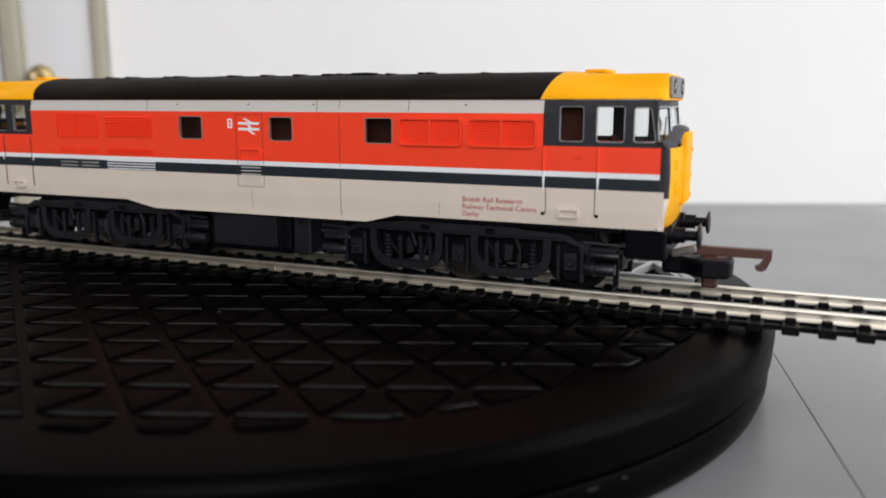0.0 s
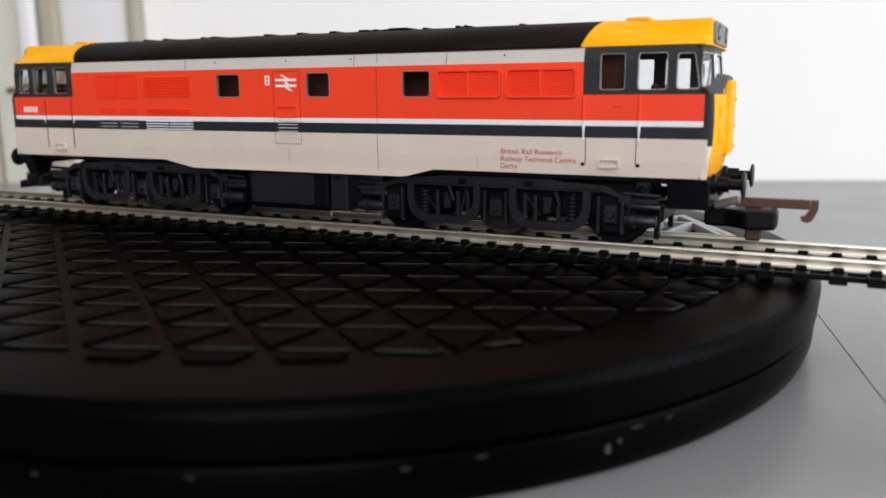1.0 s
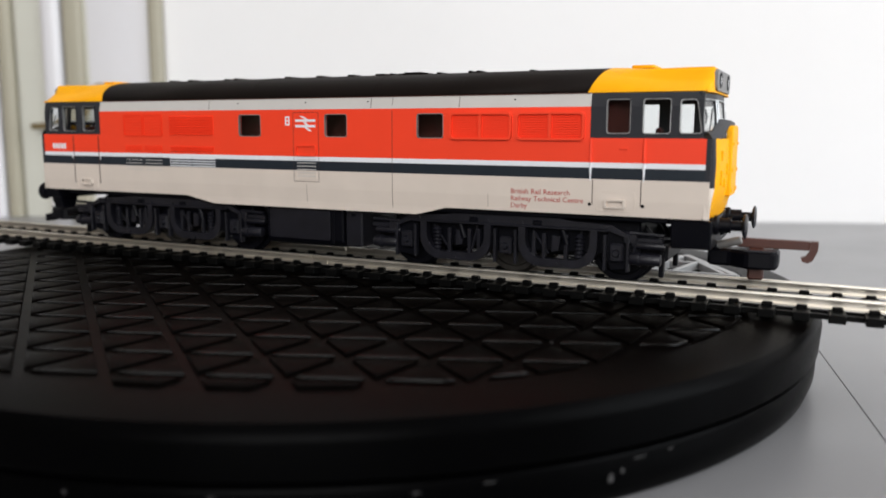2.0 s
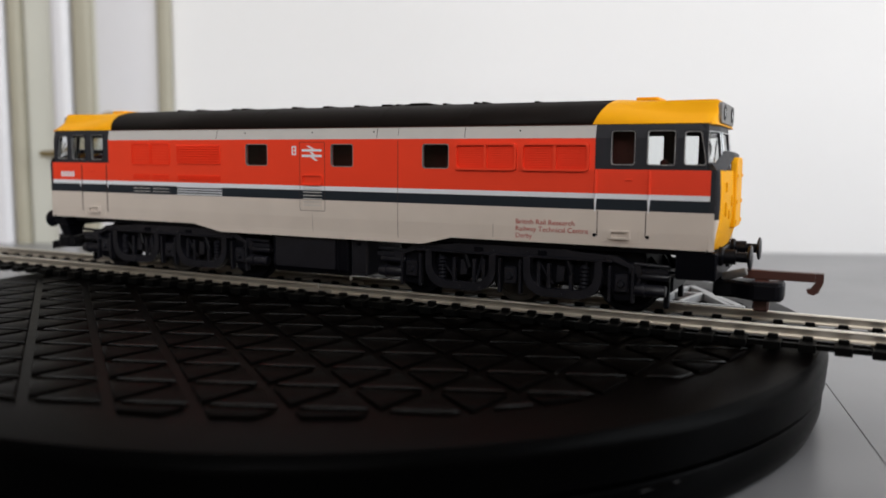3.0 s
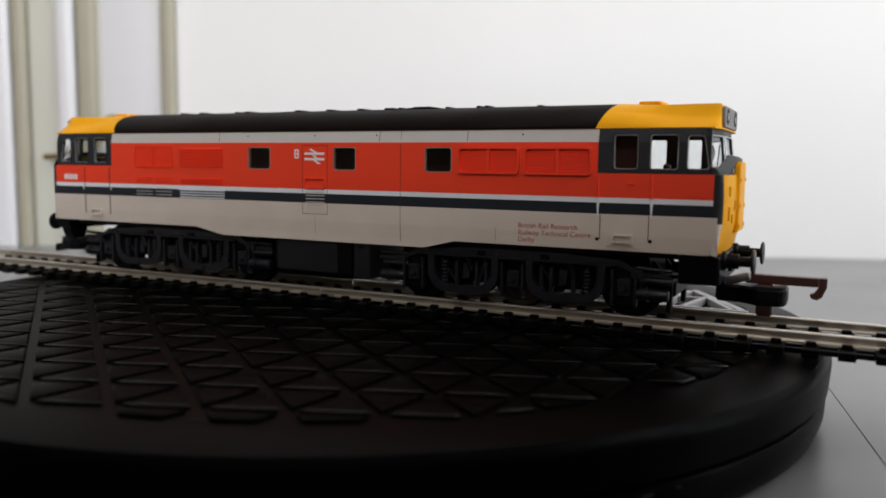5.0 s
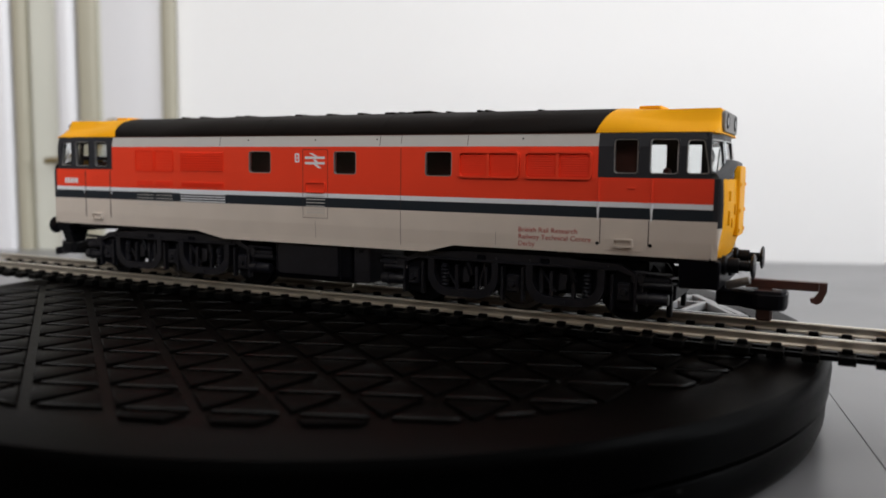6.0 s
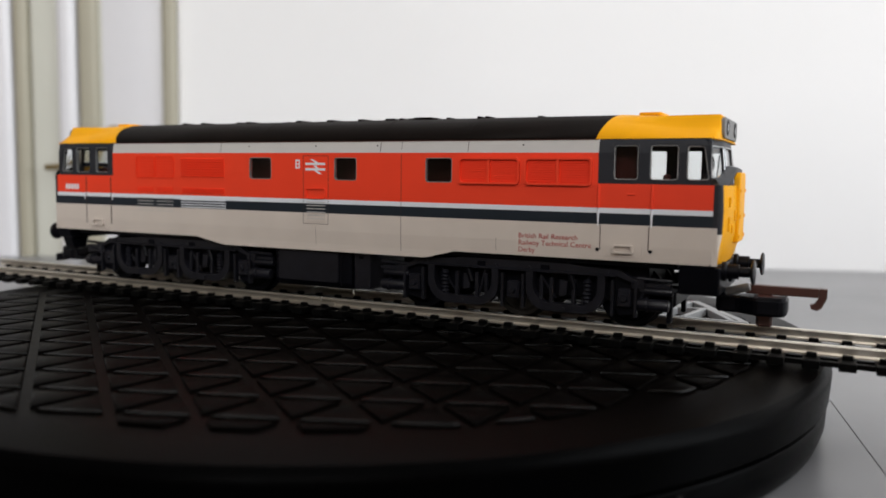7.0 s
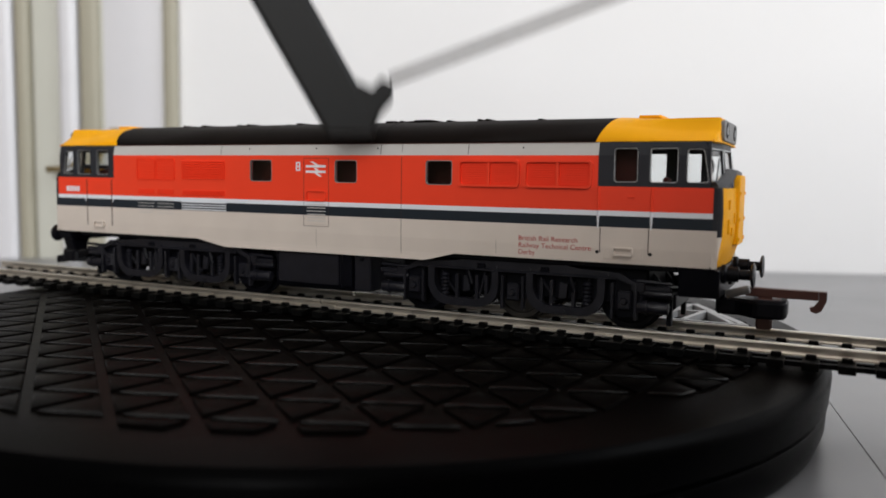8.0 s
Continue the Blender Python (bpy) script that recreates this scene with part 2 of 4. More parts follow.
def build_handle():
    handle = empty("door_handle", ROOM)
    tagged(handle, "small tarnished brass lever handle on white woodwork", "door handle")
    z = 84.0
    bm = lathe([(0.1, 0), (9, 0), (9, 2), (7, 3.5), (0.1, 3.5)], 32, axis="y")
    part("rose", moved(bm, -223, -5, z), BRASS, handle, smooth=40)
    part("spindle", tube((-223, -8, z), (-223, -15, z), 3.6, 3.2, 20), BRASS, handle, smooth=40)
    bm = moved(lathe([(0.1, -4.6), (2.8, -4), (3.6, -1.5), (3.6, 1.5), (2.8, 4), (0.1, 4.6)], 24), -223, -17, z)
    tube((-223, -17, z), (-234, -17, z - 19), 2.0, 1.8, 16, bm, 0.4)
    tube((-234, -17, z - 19), (-268, -17, z - 21), 1.8, 2.2, 16, bm, 0.5)
    part("lever", bm, BRASS, handle, smooth=40)


def build_table():
    table = empty("table", ROOM)
    tagged(table, "pale grey laminated table of two leaves against the wall", "table")
    inv = ROOM.inverted()
    # the joint between the leaves, as a line across the top
    a, b = inv @ Vector((0.1295, 0.044, 0)), inv @ Vector((0.143, -0.027, 0))
    d = (b - a).normalized()

    def on(y):
        return (a.x + d.x * (y - a.y) / d.y) * 1000

    y = a.y
    for x_out, gap in ((-620.0, -0.1), (720.0, 0.1)):
        far, near = -1.5, -820.0
        pts = [(x_out, far), (on(far / 1000) + gap, far), (on(near / 1000) + gap, near), (x_out, near)]
        part("leaf", prism(pts, -24, 0, r=0.06), TABLE, table)
    part("underframe", box(-580, 680, -780, -40, -90, -24.4, 2), WOOD, table)
    for x in (-570, 640):
        for yy in (-770, -90):
            part("leg", box(x, x + 45, yy, yy + 45, FLOOR, -90.4, 3), WOOD, table)


# ---- turntable ----
DISC_AT = (-1.2, 2.8)
PAD_TOP, DECK = -4.9, -5.55      # below the rail top


def clip_poly(poly, a, b, c):
    """The part of a polygon with a*x + b*y <= c."""
    out = []
    for (x0, y0), (x1, y1) in zip(poly, poly[1:] + poly[:1]):
        d0, d1 = a * x0 + b * y0 - c, a * x1 + b * y1 - c
        if d0 <= 0:
            out.append((x0, y0))
        if d0 * d1 < 0:
            t = d0 / (d0 - d1)
            out.append((x0 + t * (x1 - x0), y0 + t * (y1 - y0)))
    return out


def build_turntable():
    t = empty("turntable", Matrix.Translation((DISC_AT[0] * 0.001, DISC_AT[1] * 0.001, Z0)))
    tagged(t, "black plastic display turntable with raised triangular rubber pads", "turntable")
    base = lathe([(0.1, -25), (127.4, -25), (129.0, -23.6), (130.1, -20.5), (130.3, -16.6), (129.9, -15.9), (127.0, -15.7), (0.1, -15.7)], 192)
    part("base", base, RIM, t, "scuffed black plastic base", smooth=35)
    part("spindle", tube((0, 0, -15.68), (0, 0, -14.92), 126.0, n=96), CHASSIS, t)
    top = lathe([(0.1, -14.9), (130.3, -14.9), (130.7, -14.5), (131.1, -9.0), (130.9, -7.9), (130.0, -6.7), (129.4, -6.1), (128.4, -5.95), (117.5, DECK - 0.02), (117.0, DECK), (0.1, DECK)], 192)
    pl = part("platter", top, [DISC, RIM], t, "black plastic revolving platter", smooth=35)
    # Top keeps the lighter black; upright sides take the one with shade in it.
    for q in pl.data.polygons:
        q.material_index = 0 if q.normal.z > 0.8 else 1
    # raised pads: triangles between three families of grooves
    h, groove = 13.2, 2.0
    ang = [radians(51.5), radians(111.5), radians(171.5)]
    na, nb, nc = [(math.cos(a), math.sin(a)) for a in ang]
    cx, cy = DISC_AT
    oa = -84.0 - (na[0] * cx + na[1] * cy)
    ob = -81.5 - (nb[0] * cx + nb[1] * cy)
    oc = ob - oa
    pads = []
    for i in range(-2, 20):
        for k in range(-12, 14):
            for up in (0, 1):
                a0, c0 = oa + h * i, oc + h * k
                # nb = na + nc, so that the middle family lies between the sums of the other two
                b_lo = a0 + c0
                poly = [(-400, -400), (400, -400), (400, 400), (-400, 400)]
                g = groove / 2
                poly = clip_poly(poly, -na[0], -na[1], -(a0 + g))
                poly = clip_poly(poly, na[0], na[1], a0 + h - g)
                poly = clip_poly(poly, -nc[0], -nc[1], -(c0 + g))
                poly = clip_poly(poly, nc[0], nc[1], c0 + h - g)
                mid = b_lo + h
                poly = clip_poly(poly, nb[0], nb[1], mid - g) if up == 0 else clip_poly(poly, -nb[0], -nb[1], -(mid + g))
                for s in range(48):
                    w = 2 * math.pi * s / 48
                    if poly:
                        poly = clip_poly(poly, math.cos(w), math.sin(w), 116.0)
                clean = []
                for p in poly:
                    if not clean or math.hypot(p[0] - clean[-1][0], p[1] - clean[-1][1]) > 0.25:
                        clean.append(p)
                if len(clean) > 2 and math.hypot(clean[0][0] - clean[-1][0], clean[0][1] - clean[-1][1]) < 0.25:
                    clean.pop()
                if len(clean) < 3:
                    continue
                area = abs(sum(p[0] * q[1] - p[1] * q[0] for p, q in zip(clean, clean[1:] + clean[:1]))) / 2
                if area > 14:
                    pads.append((clean, up))
    pads.sort(key=lambda p: math.hypot(p[0][0][0] - 40, p[0][0][1] + 110))
    far = bmesh.new()
    for i, (p, up) in enumerate(pads):
        bm = prism(p, DECK + 0.01, PAD_TOP)
        if i < 300:
            bevel(bm, 0.3, 2, [e for e in bm.edges if all(v.co.z > PAD_TOP - 0.01 for v in e.verts)])
            pad = part("pad", bm, [RUBBER, PAD_EDGE], t, smooth=60)
            # Glints placed by material: only edges facing one way get the glossier black.
            for q in pad.data.polygons:
                q.material_index = 1 if up and 0.1 < q.normal.z < 0.95 and q.normal.x * nb[0] + q.normal.y * nb[1] < -0.2 else 0
        else:
            joined(far, bm)
    tagged(part("pads_behind", far, RUBBER, t), kind="stuff")
    # pale scuffs on the rims
    rnd = random.Random(4)
    for a, z, w, hgt in ((-38.6, -19.4, 1.5, 2.0), (-37.6, -18.6, 1.0, 1.1), (-36, -17.0, 3.0, 0.35), (-48, -16.8, 2.4, 0.3), (-33, -16.9, 1.5, 0.35), (-53, -17.3, 2.0, 0.35),
                         (-76, -17.4, 1.0, 0.7), (-84, -17.2, 3.4, 0.6), (-66, -17.0, 1.6, 0.35), (-89, -17.0, 1.0, 0.3)):
        own = bmesh.new()
        fan = []
        for s in range(9):
            w0 = 2 * math.pi * s / 9
            rr = rnd.uniform(0.6, 1.0)
            aa = radians(a) + w * rr * math.cos(w0) / 2 / 128.6
            fan.append((130.38 * math.cos(aa), 130.38 * math.sin(aa), z + hgt * rr * math.sin(w0) / 2))
        vs = [own.verts.new(v) for v in fan]
        own.faces.new(vs)
        ins = [own.verts.new((v[0] * 0.996, v[1] * 0.996, v[2])) for v in fan]
        own.faces.new(ins[::-1])
        for s in range(9):
            own.faces.new((vs[s], ins[s], ins[(s + 1) % 9], vs[(s + 1) % 9]))
        bmesh.ops.recalc_face_normals(own, faces=own.faces)
        part("scuff", own, SCUFF, t, "pale scrape in the black plastic")


# ---- track ----
def rail_bar(x0, x1, y):
    """A rail of bullhead outline: foot, web and rounded head."""
    s = [(-1.1, -2.5), (1.1, -2.5), (1.1, -2.15), (0.35, -1.8), (0.3, -1.0), (0.5, -0.75), (0.5, -0.34), (0.42, -0.12), (0.2, 0), (-0.2, 0), (-0.42, -0.12), (-0.5, -0.34), (-0.5, -0.75), (-0.3, -1.0), (-0.35, -1.8), (-1.1, -2.15)]
    return prism([(y + a, b) for a, b in s], x0, x1, "x")


def build_track():
    first = 97.1 - 7.1 * 37
    joint = -4.5
    for x0, x1, pick in ((joint - 168 + 0.25, joint - 0.25, -1), (joint + 0.25, joint + 168 - 0.25, 1)):
        tr = empty("track_section", Matrix.Translation((0, 0, Z0)))
        tagged(tr, "straight model railway track with nickel silver rails and black sleepers", "track", "track sections")
        for y in (-8.75, 8.75):
            part("rail", rail_bar(x0, x1, y), STEEL, tr, "dull nickel silver rail", smooth=50)
        xs = [first + 7.1 * i for i in range(60) if x0 < first + 7.1 * i - 1.8 and first + 7.1 * i + 1.8 < x1]
        shared = None
        for x in xs:
            if shared is None:
                bm = box(-1.75, 1.75, -14.6, 14.6, -4.6, -2.75, 0.18)
                for y in (-8.75, 8.75):
                    for s in (-1, 1):
                        box(-1.1, 1.1, y + s * 1.6 - 0.75, y + s * 1.6 + 0.75, -2.9, -1.75, 0.2, bm)
                sl = part("sleeper", bm, SLEEPER, tr)
                shared = sl.data
            else:
                sl = new("sleeper", shared)
                sl.parent = tr
            sl.location = (x * 0.001, 0, 0)
        for y in (-10.6, -6.2, 6.2, 10.6):
            part("web", box(min(xs) + 1.7, max(xs) - 1.7, y - 0.7, y + 0.7, -4.5, -3.4), SLEEPER, tr)
    fish = bmesh.new()
    for s in (-1, 1):
        box(joint - 5.5, joint + 5.5, -8.75 + s * 1.35 - 0.2, -8.75 + s * 1.35 + 0.2, -2.3, -1.2, 0.08, fish)
    f = finish("rail_joiner", fish, STEEL)
    f.location = (0, 0, Z0)
    tagged(f, "small metal rail joiner between two track sections", "rail joiner", "rail joiners")
    copy_thing(f, Matrix.Translation((0, 0.0175, Z0)))


def build_lattice():
    """Pale plastic lattice lying on the turntable behind the track."""
    l = empty("lattice_ramp", Matrix.Translation((0, 0, Z0)))
    tagged(l, "pale grey plastic lattice lying on the turntable beside the track", "track ramp")

    def bar(a, b, w=1.5):
        a, b = Vector(a), Vector(b)
        n = Vector((a.y - b.y, b.x - a.x)).normalized() * w / 2
        part("bar", prism([a + n, a - n, b - n, b + n], PAD_TOP + 0.02, -2.6, "z", 0.15), LATTICE, l)
    bar((90, 59), (107.4, 28.6), 2.2)
    bar((84, 27.0), (109, 27.0), 1.4)
    bar((91.6, 28.6), (95.2, 47.0))
    bar((95.8, 46.4), (104.6, 28.4))
    bar((84, 28.4), (89, 57.5), 1.8)
    bar((86.5, 44.5), (94.2, 44.8))


def build_dust():
    """Pale lint and dust lying on the turntable's pads."""
    rnd = random.Random(9)
    own = bmesh.new()
    spots = [(-26, -44), (18, -42), (24, -37)] + [(rnd.uniform(-70, 100), rnd.uniform(-58, -22)) for _ in range(12)]
    for x, y in spots:
        r = rnd.uniform(0.12, 0.4)
        pts = [(x + r * rnd.uniform(0.5, 1) * math.cos(k * 1.05) * 1.6, y + r * rnd.uniform(0.5, 1) * math.sin(k * 1.05)) for k in range(6)]
        prism(pts, PAD_TOP + 0.02, PAD_TOP + 0.1, bm=own)
    d = finish("dust", own, SCUFF)
    d.location = (0, 0, Z0)
    tagged(d, "pale specks of dust and lint on black rubber pads", "dust", kind="stuff")


# ---- the model locomotive; millimetres from the rail top at its centre ----
SIDE = 17.3
BOT, CREAM_TOP, STRIPE_TOP, WHITE_TOP, RED_TOP, CANT = 16.4, 24.8, 27.4, 28.6, 41.35, 44.4
CAB0, CAB1, SILL, HEAD = 78.7, 104.6, 34.2, 44.2


def side_y(z):
    """Half width of the body at a height: upright, then leaning in to the roof."""
    return SIDE - max(0, z - RED_TOP) * 0.22 - max(0, 20 - z) * 0.06


def cells(bm, xs, zs, keep, paint, s):
    """A body side as a sheet of cells, some left out for the openings."""
    grid = {}

    def v(i, j):
        if (i, j) not in grid:
            grid[i, j] = bm.verts.new((xs[i], s * side_y(zs[j]), zs[j]))
        return grid[i, j]

    for i in range(len(xs) - 1):
        for j in range(len(zs) - 1):
            x, z = (xs[i] + xs[i + 1]) / 2, (zs[j] + zs[j + 1]) / 2
            if keep(x, z):
                f = bm.faces.new([v(i, j), v(i + 1, j), v(i + 1, j + 1), v(i, j + 1)])
                f.material_index = paint(x, z)


BODY_WINDOWS = [(-23.6, -15.9, 34.0, 40.0), (5.6, 12.6, 34.0, 40.0), (33.6, 41.0, 33.9, 40.0)]
CAB_WINDOWS = [(82.4, 87.9, 35.2, 43.0), (90.6, 96.8, 35.2, 43.0), (98.7, 103.6, 35.3, 42.8)]
PAINTS = [CREAM, STRIPE, WHITE, RED, PALE, CAB_GREY]


def build_side(loco, s):
    wins = BODY_WINDOWS + [w for a, b, c, d in CAB_WINDOWS for w in ((a, b, c, d), (1.5 - b, 1.5 - a, c, d))]
    xs = sorted({-105.6, -103.7, 103.7, -CAB1, -CAB0, CAB0, CAB1, 105.6, 0.0, -60.0, 60.0, *[v for w in wins for v in w[:2]]})
    zs = sorted({BOT, 20.0, CREAM_TOP, STRIPE_TOP, WHITE_TOP, 31.5, SILL, RED_TOP, HEAD, CANT, *[v for w in wins for v in w[2:]]})
    inside = lambda x, z: any(a < x < b and c < z < d for a, b, c, d in wins)

    def paint(x, z):
        if abs(x) > CAB1 and z > CREAM_TOP:
            return 5
        if z < CREAM_TOP:
            return 0
        if z < STRIPE_TOP:
            return 1
        if z < WHITE_TOP:
            return 2
        if abs(x) > CAB0 and z > SILL:
            return 5
        return 3 if z < RED_TOP else 4

    bm = bmesh.new()
    cells(bm, xs, zs, lambda x, z: not inside(x, z) and not (abs(x) > 103.7 and z > SILL), paint, s)
    # the deeper skirt between the bogies
    low = [(-44.2, BOT), (-36, 14.8), (-33.5, 14.35), (33, 14.35), (35, 14.7), (41.8, BOT)]
    ob = part("body_side", bm, PAINTS, loco, "red body side with white and dark stripes over cream")
    sol = ob.modifiers.new("thickness", "SOLIDIFY")
    sol.thickness, sol.offset, sol.use_even_offset = 0.0012, (1 if s > 0 else -1), False
    sk = prism(low, s * 16.1, s * (SIDE - 0.23), "y")
    part("skirt", sk, CREAM, loco, "cream skirt between the bogies")
    out = s * (SIDE + 0.02)
    # window trims and panes
    for k, (a, b, c, d) in enumerate(wins):
        r = 0.7
        cab = k >= len(BODY_WINDOWS)
        raked = cab and max(abs(a), abs(b)) > 100
        e = 0.28 if cab else 0.1
        o = round_rect(a - e, b + e, c - e, d + e, r + 0.25)
        k2 = 0.0 if cab else 0.12
        i = round_rect(a + k2, b - k2, c + k2, d - k2, r)
        if raked:
            f = 1 if a > 0 else -1
            lean = lambda pts: [(x - f * 1.3 * max(0, (z - c) / (d - c)) * (1 if (x - (a + b) / 2) * f > 0 else 0), z) for x, z in pts]
            o, i = lean(o), lean(i)
            part("pillar", prism([(b if f > 0 else a, c), (b if f > 0 else a, d), ((b if f > 0 else a) - f * 1.5, d)], s * 16.1, s * (SIDE - 0.2), "y"), CAB_GREY, loco)
        part("window_trim", ring(o, i, s * (SIDE - 0.9), out + s * (0.12 if cab else 0.02)), TRIM if not cab else CAB_GREY, loco, "dull metal window trim" if not cab else "")
        if cab:
            oo = round_rect(a, b, c, d, r)
            ii = round_rect(a + 0.15, b - 0.15, c + 0.15, d - 0.15, r - 0.1)
            if raked:
                oo, ii = lean(oo), lean(ii)
            part("window_bead", ring(oo, ii, s * (SIDE - 0.8), out), SILVER, loco, "thin silver window bead")
        g = prism(i, s * (SIDE - 0.85), s * (SIDE - 0.45), "y")
        glass = part("window_pane", g, GLASS, loco)
        glass.visible_shadow = False
    # panel seam, ticks and door lines: thin recessed-looking strips of dark gap
    for x, z0, z1, w in ((26.4, 14.6, CANT, 0.12), (-79.8, 18.8, 33.6, 0.36), (-91.0, 18.8, 33.6, 0.34), (53.4, 17.2, 20.4, 0.07), (-0.6, 16.2, 20.8, 0.07), (79.6, 18.8, 24.6, 0.2), (90.8, 18.8, 24.6, 0.2),
                         (20.0, 41.6, 44.1, 0.16), (45.4, 41.6, 44.1, 0.16), (-34.5, 41.6, 44.1, 0.14)):
        zs = [z0 + (z1 - z0) * q / 16 for q in range(17)]
        bm = prism([(side_y(z) + 0.03, z) for z in zs] + [(side_y(z) - 0.1, z) for z in reversed(zs)], x - w / 2, x + w / 2, "x")
        if s < 0:
            bmesh.ops.scale(bm, vec=(1, -1, 1), verts=bm.verts)
            bmesh.ops.reverse_faces(bm, faces=bm.faces)
        part("panel_gap", bm, GAP, loco)
    # raised grab rails beside the cab doors
    for x in (-91.6, -79.2, 79.0, 91.3):
        if x < 0:
            part("rail_foot", tube((x, s * (SIDE + 0.05), 26.4), (x, s * (SIDE + 0.05), 28.2), 0.1, 0.26, 8), WHITE, loco, "white tapered rail foot")
            continue
        part("grab_rail", tube((x, s * (SIDE + 0.2), 28.7), (x, s * (SIDE + 0.2), 34.0), 0.4, 0.3, 8), RED, loco)
        part("rail_foot", tube((x, s * (SIDE + 0.05), 24.4), (x, s * (SIDE + 0.05), 28.2), 0.12, 0.4, 8), WHITE, loco, "white tapered rail foot")
        part("rail_hole", tube((x, s * (SIDE - 0.4), 18.9), (x, s * (SIDE + 0.04), 18.9), 0.42, n=12), CHASSIS, loco)
    # small bolts along the grey band, and door handles
    for x in (-0.7, 19.0, -24.0, 60.0):
        part("bolt", tube((x, s * (side_y(43.2) - 0.1), 43.2), (x, s * (side_y(43.2) + 0.08), 43.2), 0.22, n=8), CHASSIS, loco)
    for x in (-86.0, 86.6):
        part("door_handle", box(x - 0.9, x + 0.9, min(s * SIDE, s * (SIDE + 0.25)), max(s * SIDE, s * (SIDE + 0.25)), 31.6, 32.1, 0.1), RED, loco)
    # foot steps low on the cab sides
    for x in (-85.5, 85.0):
        o, i = round_rect(x - 2.4, x + 2.4, 18.2, 20.2, 0.4), round_rect(x - 1.9, x + 1.9, 18.55, 19.85, 0.3)
        part("step_plate", ring(round_rect(x - 4.4, x + 4.6, 17.4, 22.0, 0.3), round_rect(x - 4.3, x + 4.5, 17.5, 21.9, 0.25), s * (SIDE - 0.3), s * (SIDE + 0.05)), CREAM, loco)
        part("foot_step", ring(o, i, s * (SIDE - 0.3), s * (SIDE + 0.8)), CREAM, loco, "cream recessed foot step")
    # louvred grilles
    def grille(x0, x1, z0, z1, paint, n, proud=0.28, rim=True):
        if rim:
            part("grille_frame", ring(round_rect(x0, x1, z0, z1, 0.8), round_rect(x0 + 0.3, x1 - 0.3, z0 + 0.3, z1 - 0.3, 0.6), s * (SIDE - 0.3), s * (SIDE + 0.22)), paint(z1 - 0.2), loco)
        step = (z1 - z0 - 0.8) / n
        for q in range(n):
            z = z0 + 0.4 + step * (q + 0.5)
            pts = [(SIDE - 0.2, z - step * 0.42), (SIDE + proud, z - step * 0.36), (SIDE + 0.03, z + step * 0.36), (SIDE - 0.2, z + step * 0.36)]
            bm = prism([(s * a, b) for a, b in pts], x0 + 0.45, x1 - 0.45, "x")
            part("louvre", bm, paint(z), loco)
    band = lambda z: RED_GRILLE if z > WHITE_TOP else PALE if z > CREAM_TOP else CREAM

    def slats(x0, x1, z0, z1, n, h=0.13, proud=0.16, paint=PALE):
        for q in range(n):
            z = z0 + (z1 - z0) * (q + 0.5) / n
            part("slat", box(x0, x1, min(s * (SIDE - 0.1), s * (SIDE + proud)), max(s * (SIDE - 0.1), s * (SIDE + proud)), z - h, z + h), paint, loco)

    for a, b in ((43.0, 59.4), (60.6, 77.4)):
        part("grille_frame", ring(round_rect(a, b, 33.6, 40.2, 1.1), round_rect(a + 0.5, b - 0.5, 34.1, 39.7, 0.8), s * (SIDE - 0.3), s * (SIDE + 0.75)), RED, loco)
        part("grille_back", prism(round_rect(a + 0.4, b - 0.4, 34.0, 39.8, 0.8), s * (SIDE - 0.2), s * (SIDE + 0.05), "y"), RED_GRILLE, loco, "recessed red grille panel")
        m = (a + b) / 2
        part("grille_bar", box(m - 0.35, m + 0.35, min(s * (SIDE - 0.1), s * (SIDE + 0.65)), max(s * (SIDE - 0.1), s * (SIDE + 0.65)), 34.1, 39.7), RED, loco)
        for p, q in ((a + 0.5, m - 0.35), (m + 0.35, b - 0.5)):
            grille(p, q, 34.0, 39.8, band, 9, 0.12 if a < 60 else 0.22, rim=False)
    for a, b in ((-68.5, -60.8), (-60.4, -52.7)):
        grille(a, b, 33.7, 40.4, band, 7, 0.14)
        grille(a, b, 29.0, 31.4, band, 3, 0.22, rim=False)
        slats(a + 0.5, b - 0.5, 23.2, 28.0, 5, 0.09, 0.1)
    grille(-50.3, -32.6, 33.8, 40.4, band, 8, 0.4, rim=False)
    grille(-49.9, -32.6, 29.0, 31.4, band, 3, 0.36, rim=False)
    for a, b in ((-49.9, -41.4), (-41.1, -32.6)):
        slats(a, b, 24.75, 28.4, 5, 0.14, 0.2, WHITE)
    # centre door with its hatch
    part("door_outline", ring(round_rect(-4.8, 3.6, 21.7, 40.6, 0.2), round_rect(-4.68, 3.48, 21.82, 40.48, 0.15), s * (SIDE - 0.2), s * (SIDE + 0.02)), GAP, loco, "fine dark gap round the door")
    part("hatch_frame", ring(round_rect(-3.9, 2.9, 28.7, 31.7, 0.7), round_rect(-3.55, 2.55, 29.0, 31.35, 0.5), s * (SIDE - 0.2), s * (SIDE + 0.5)), RED, loco)
    part("hatch_frame", ring(round_rect(-3.9, 2.9, 22.4, 24.7, 0.5), round_rect(-3.65, 2.65, 22.65, 24.5, 0.4), s * (SIDE - 0.2), s * (SIDE + 0.15)), CREAM, loco)
    slats(-3.6, 2.6, 22.8, 28.2, 6, 0.11, 0.12)
    # white double-arrow device drawn as plain bars, and number bars
    bm = box(-4.0, 2.6, s * SIDE - 0.05, s * SIDE + 0.05, 38.0, 38.65)
    box(-4.0, 2.6, s * SIDE - 0.05, s * SIDE + 0.05, 36.5, 37.15, bm=bm)
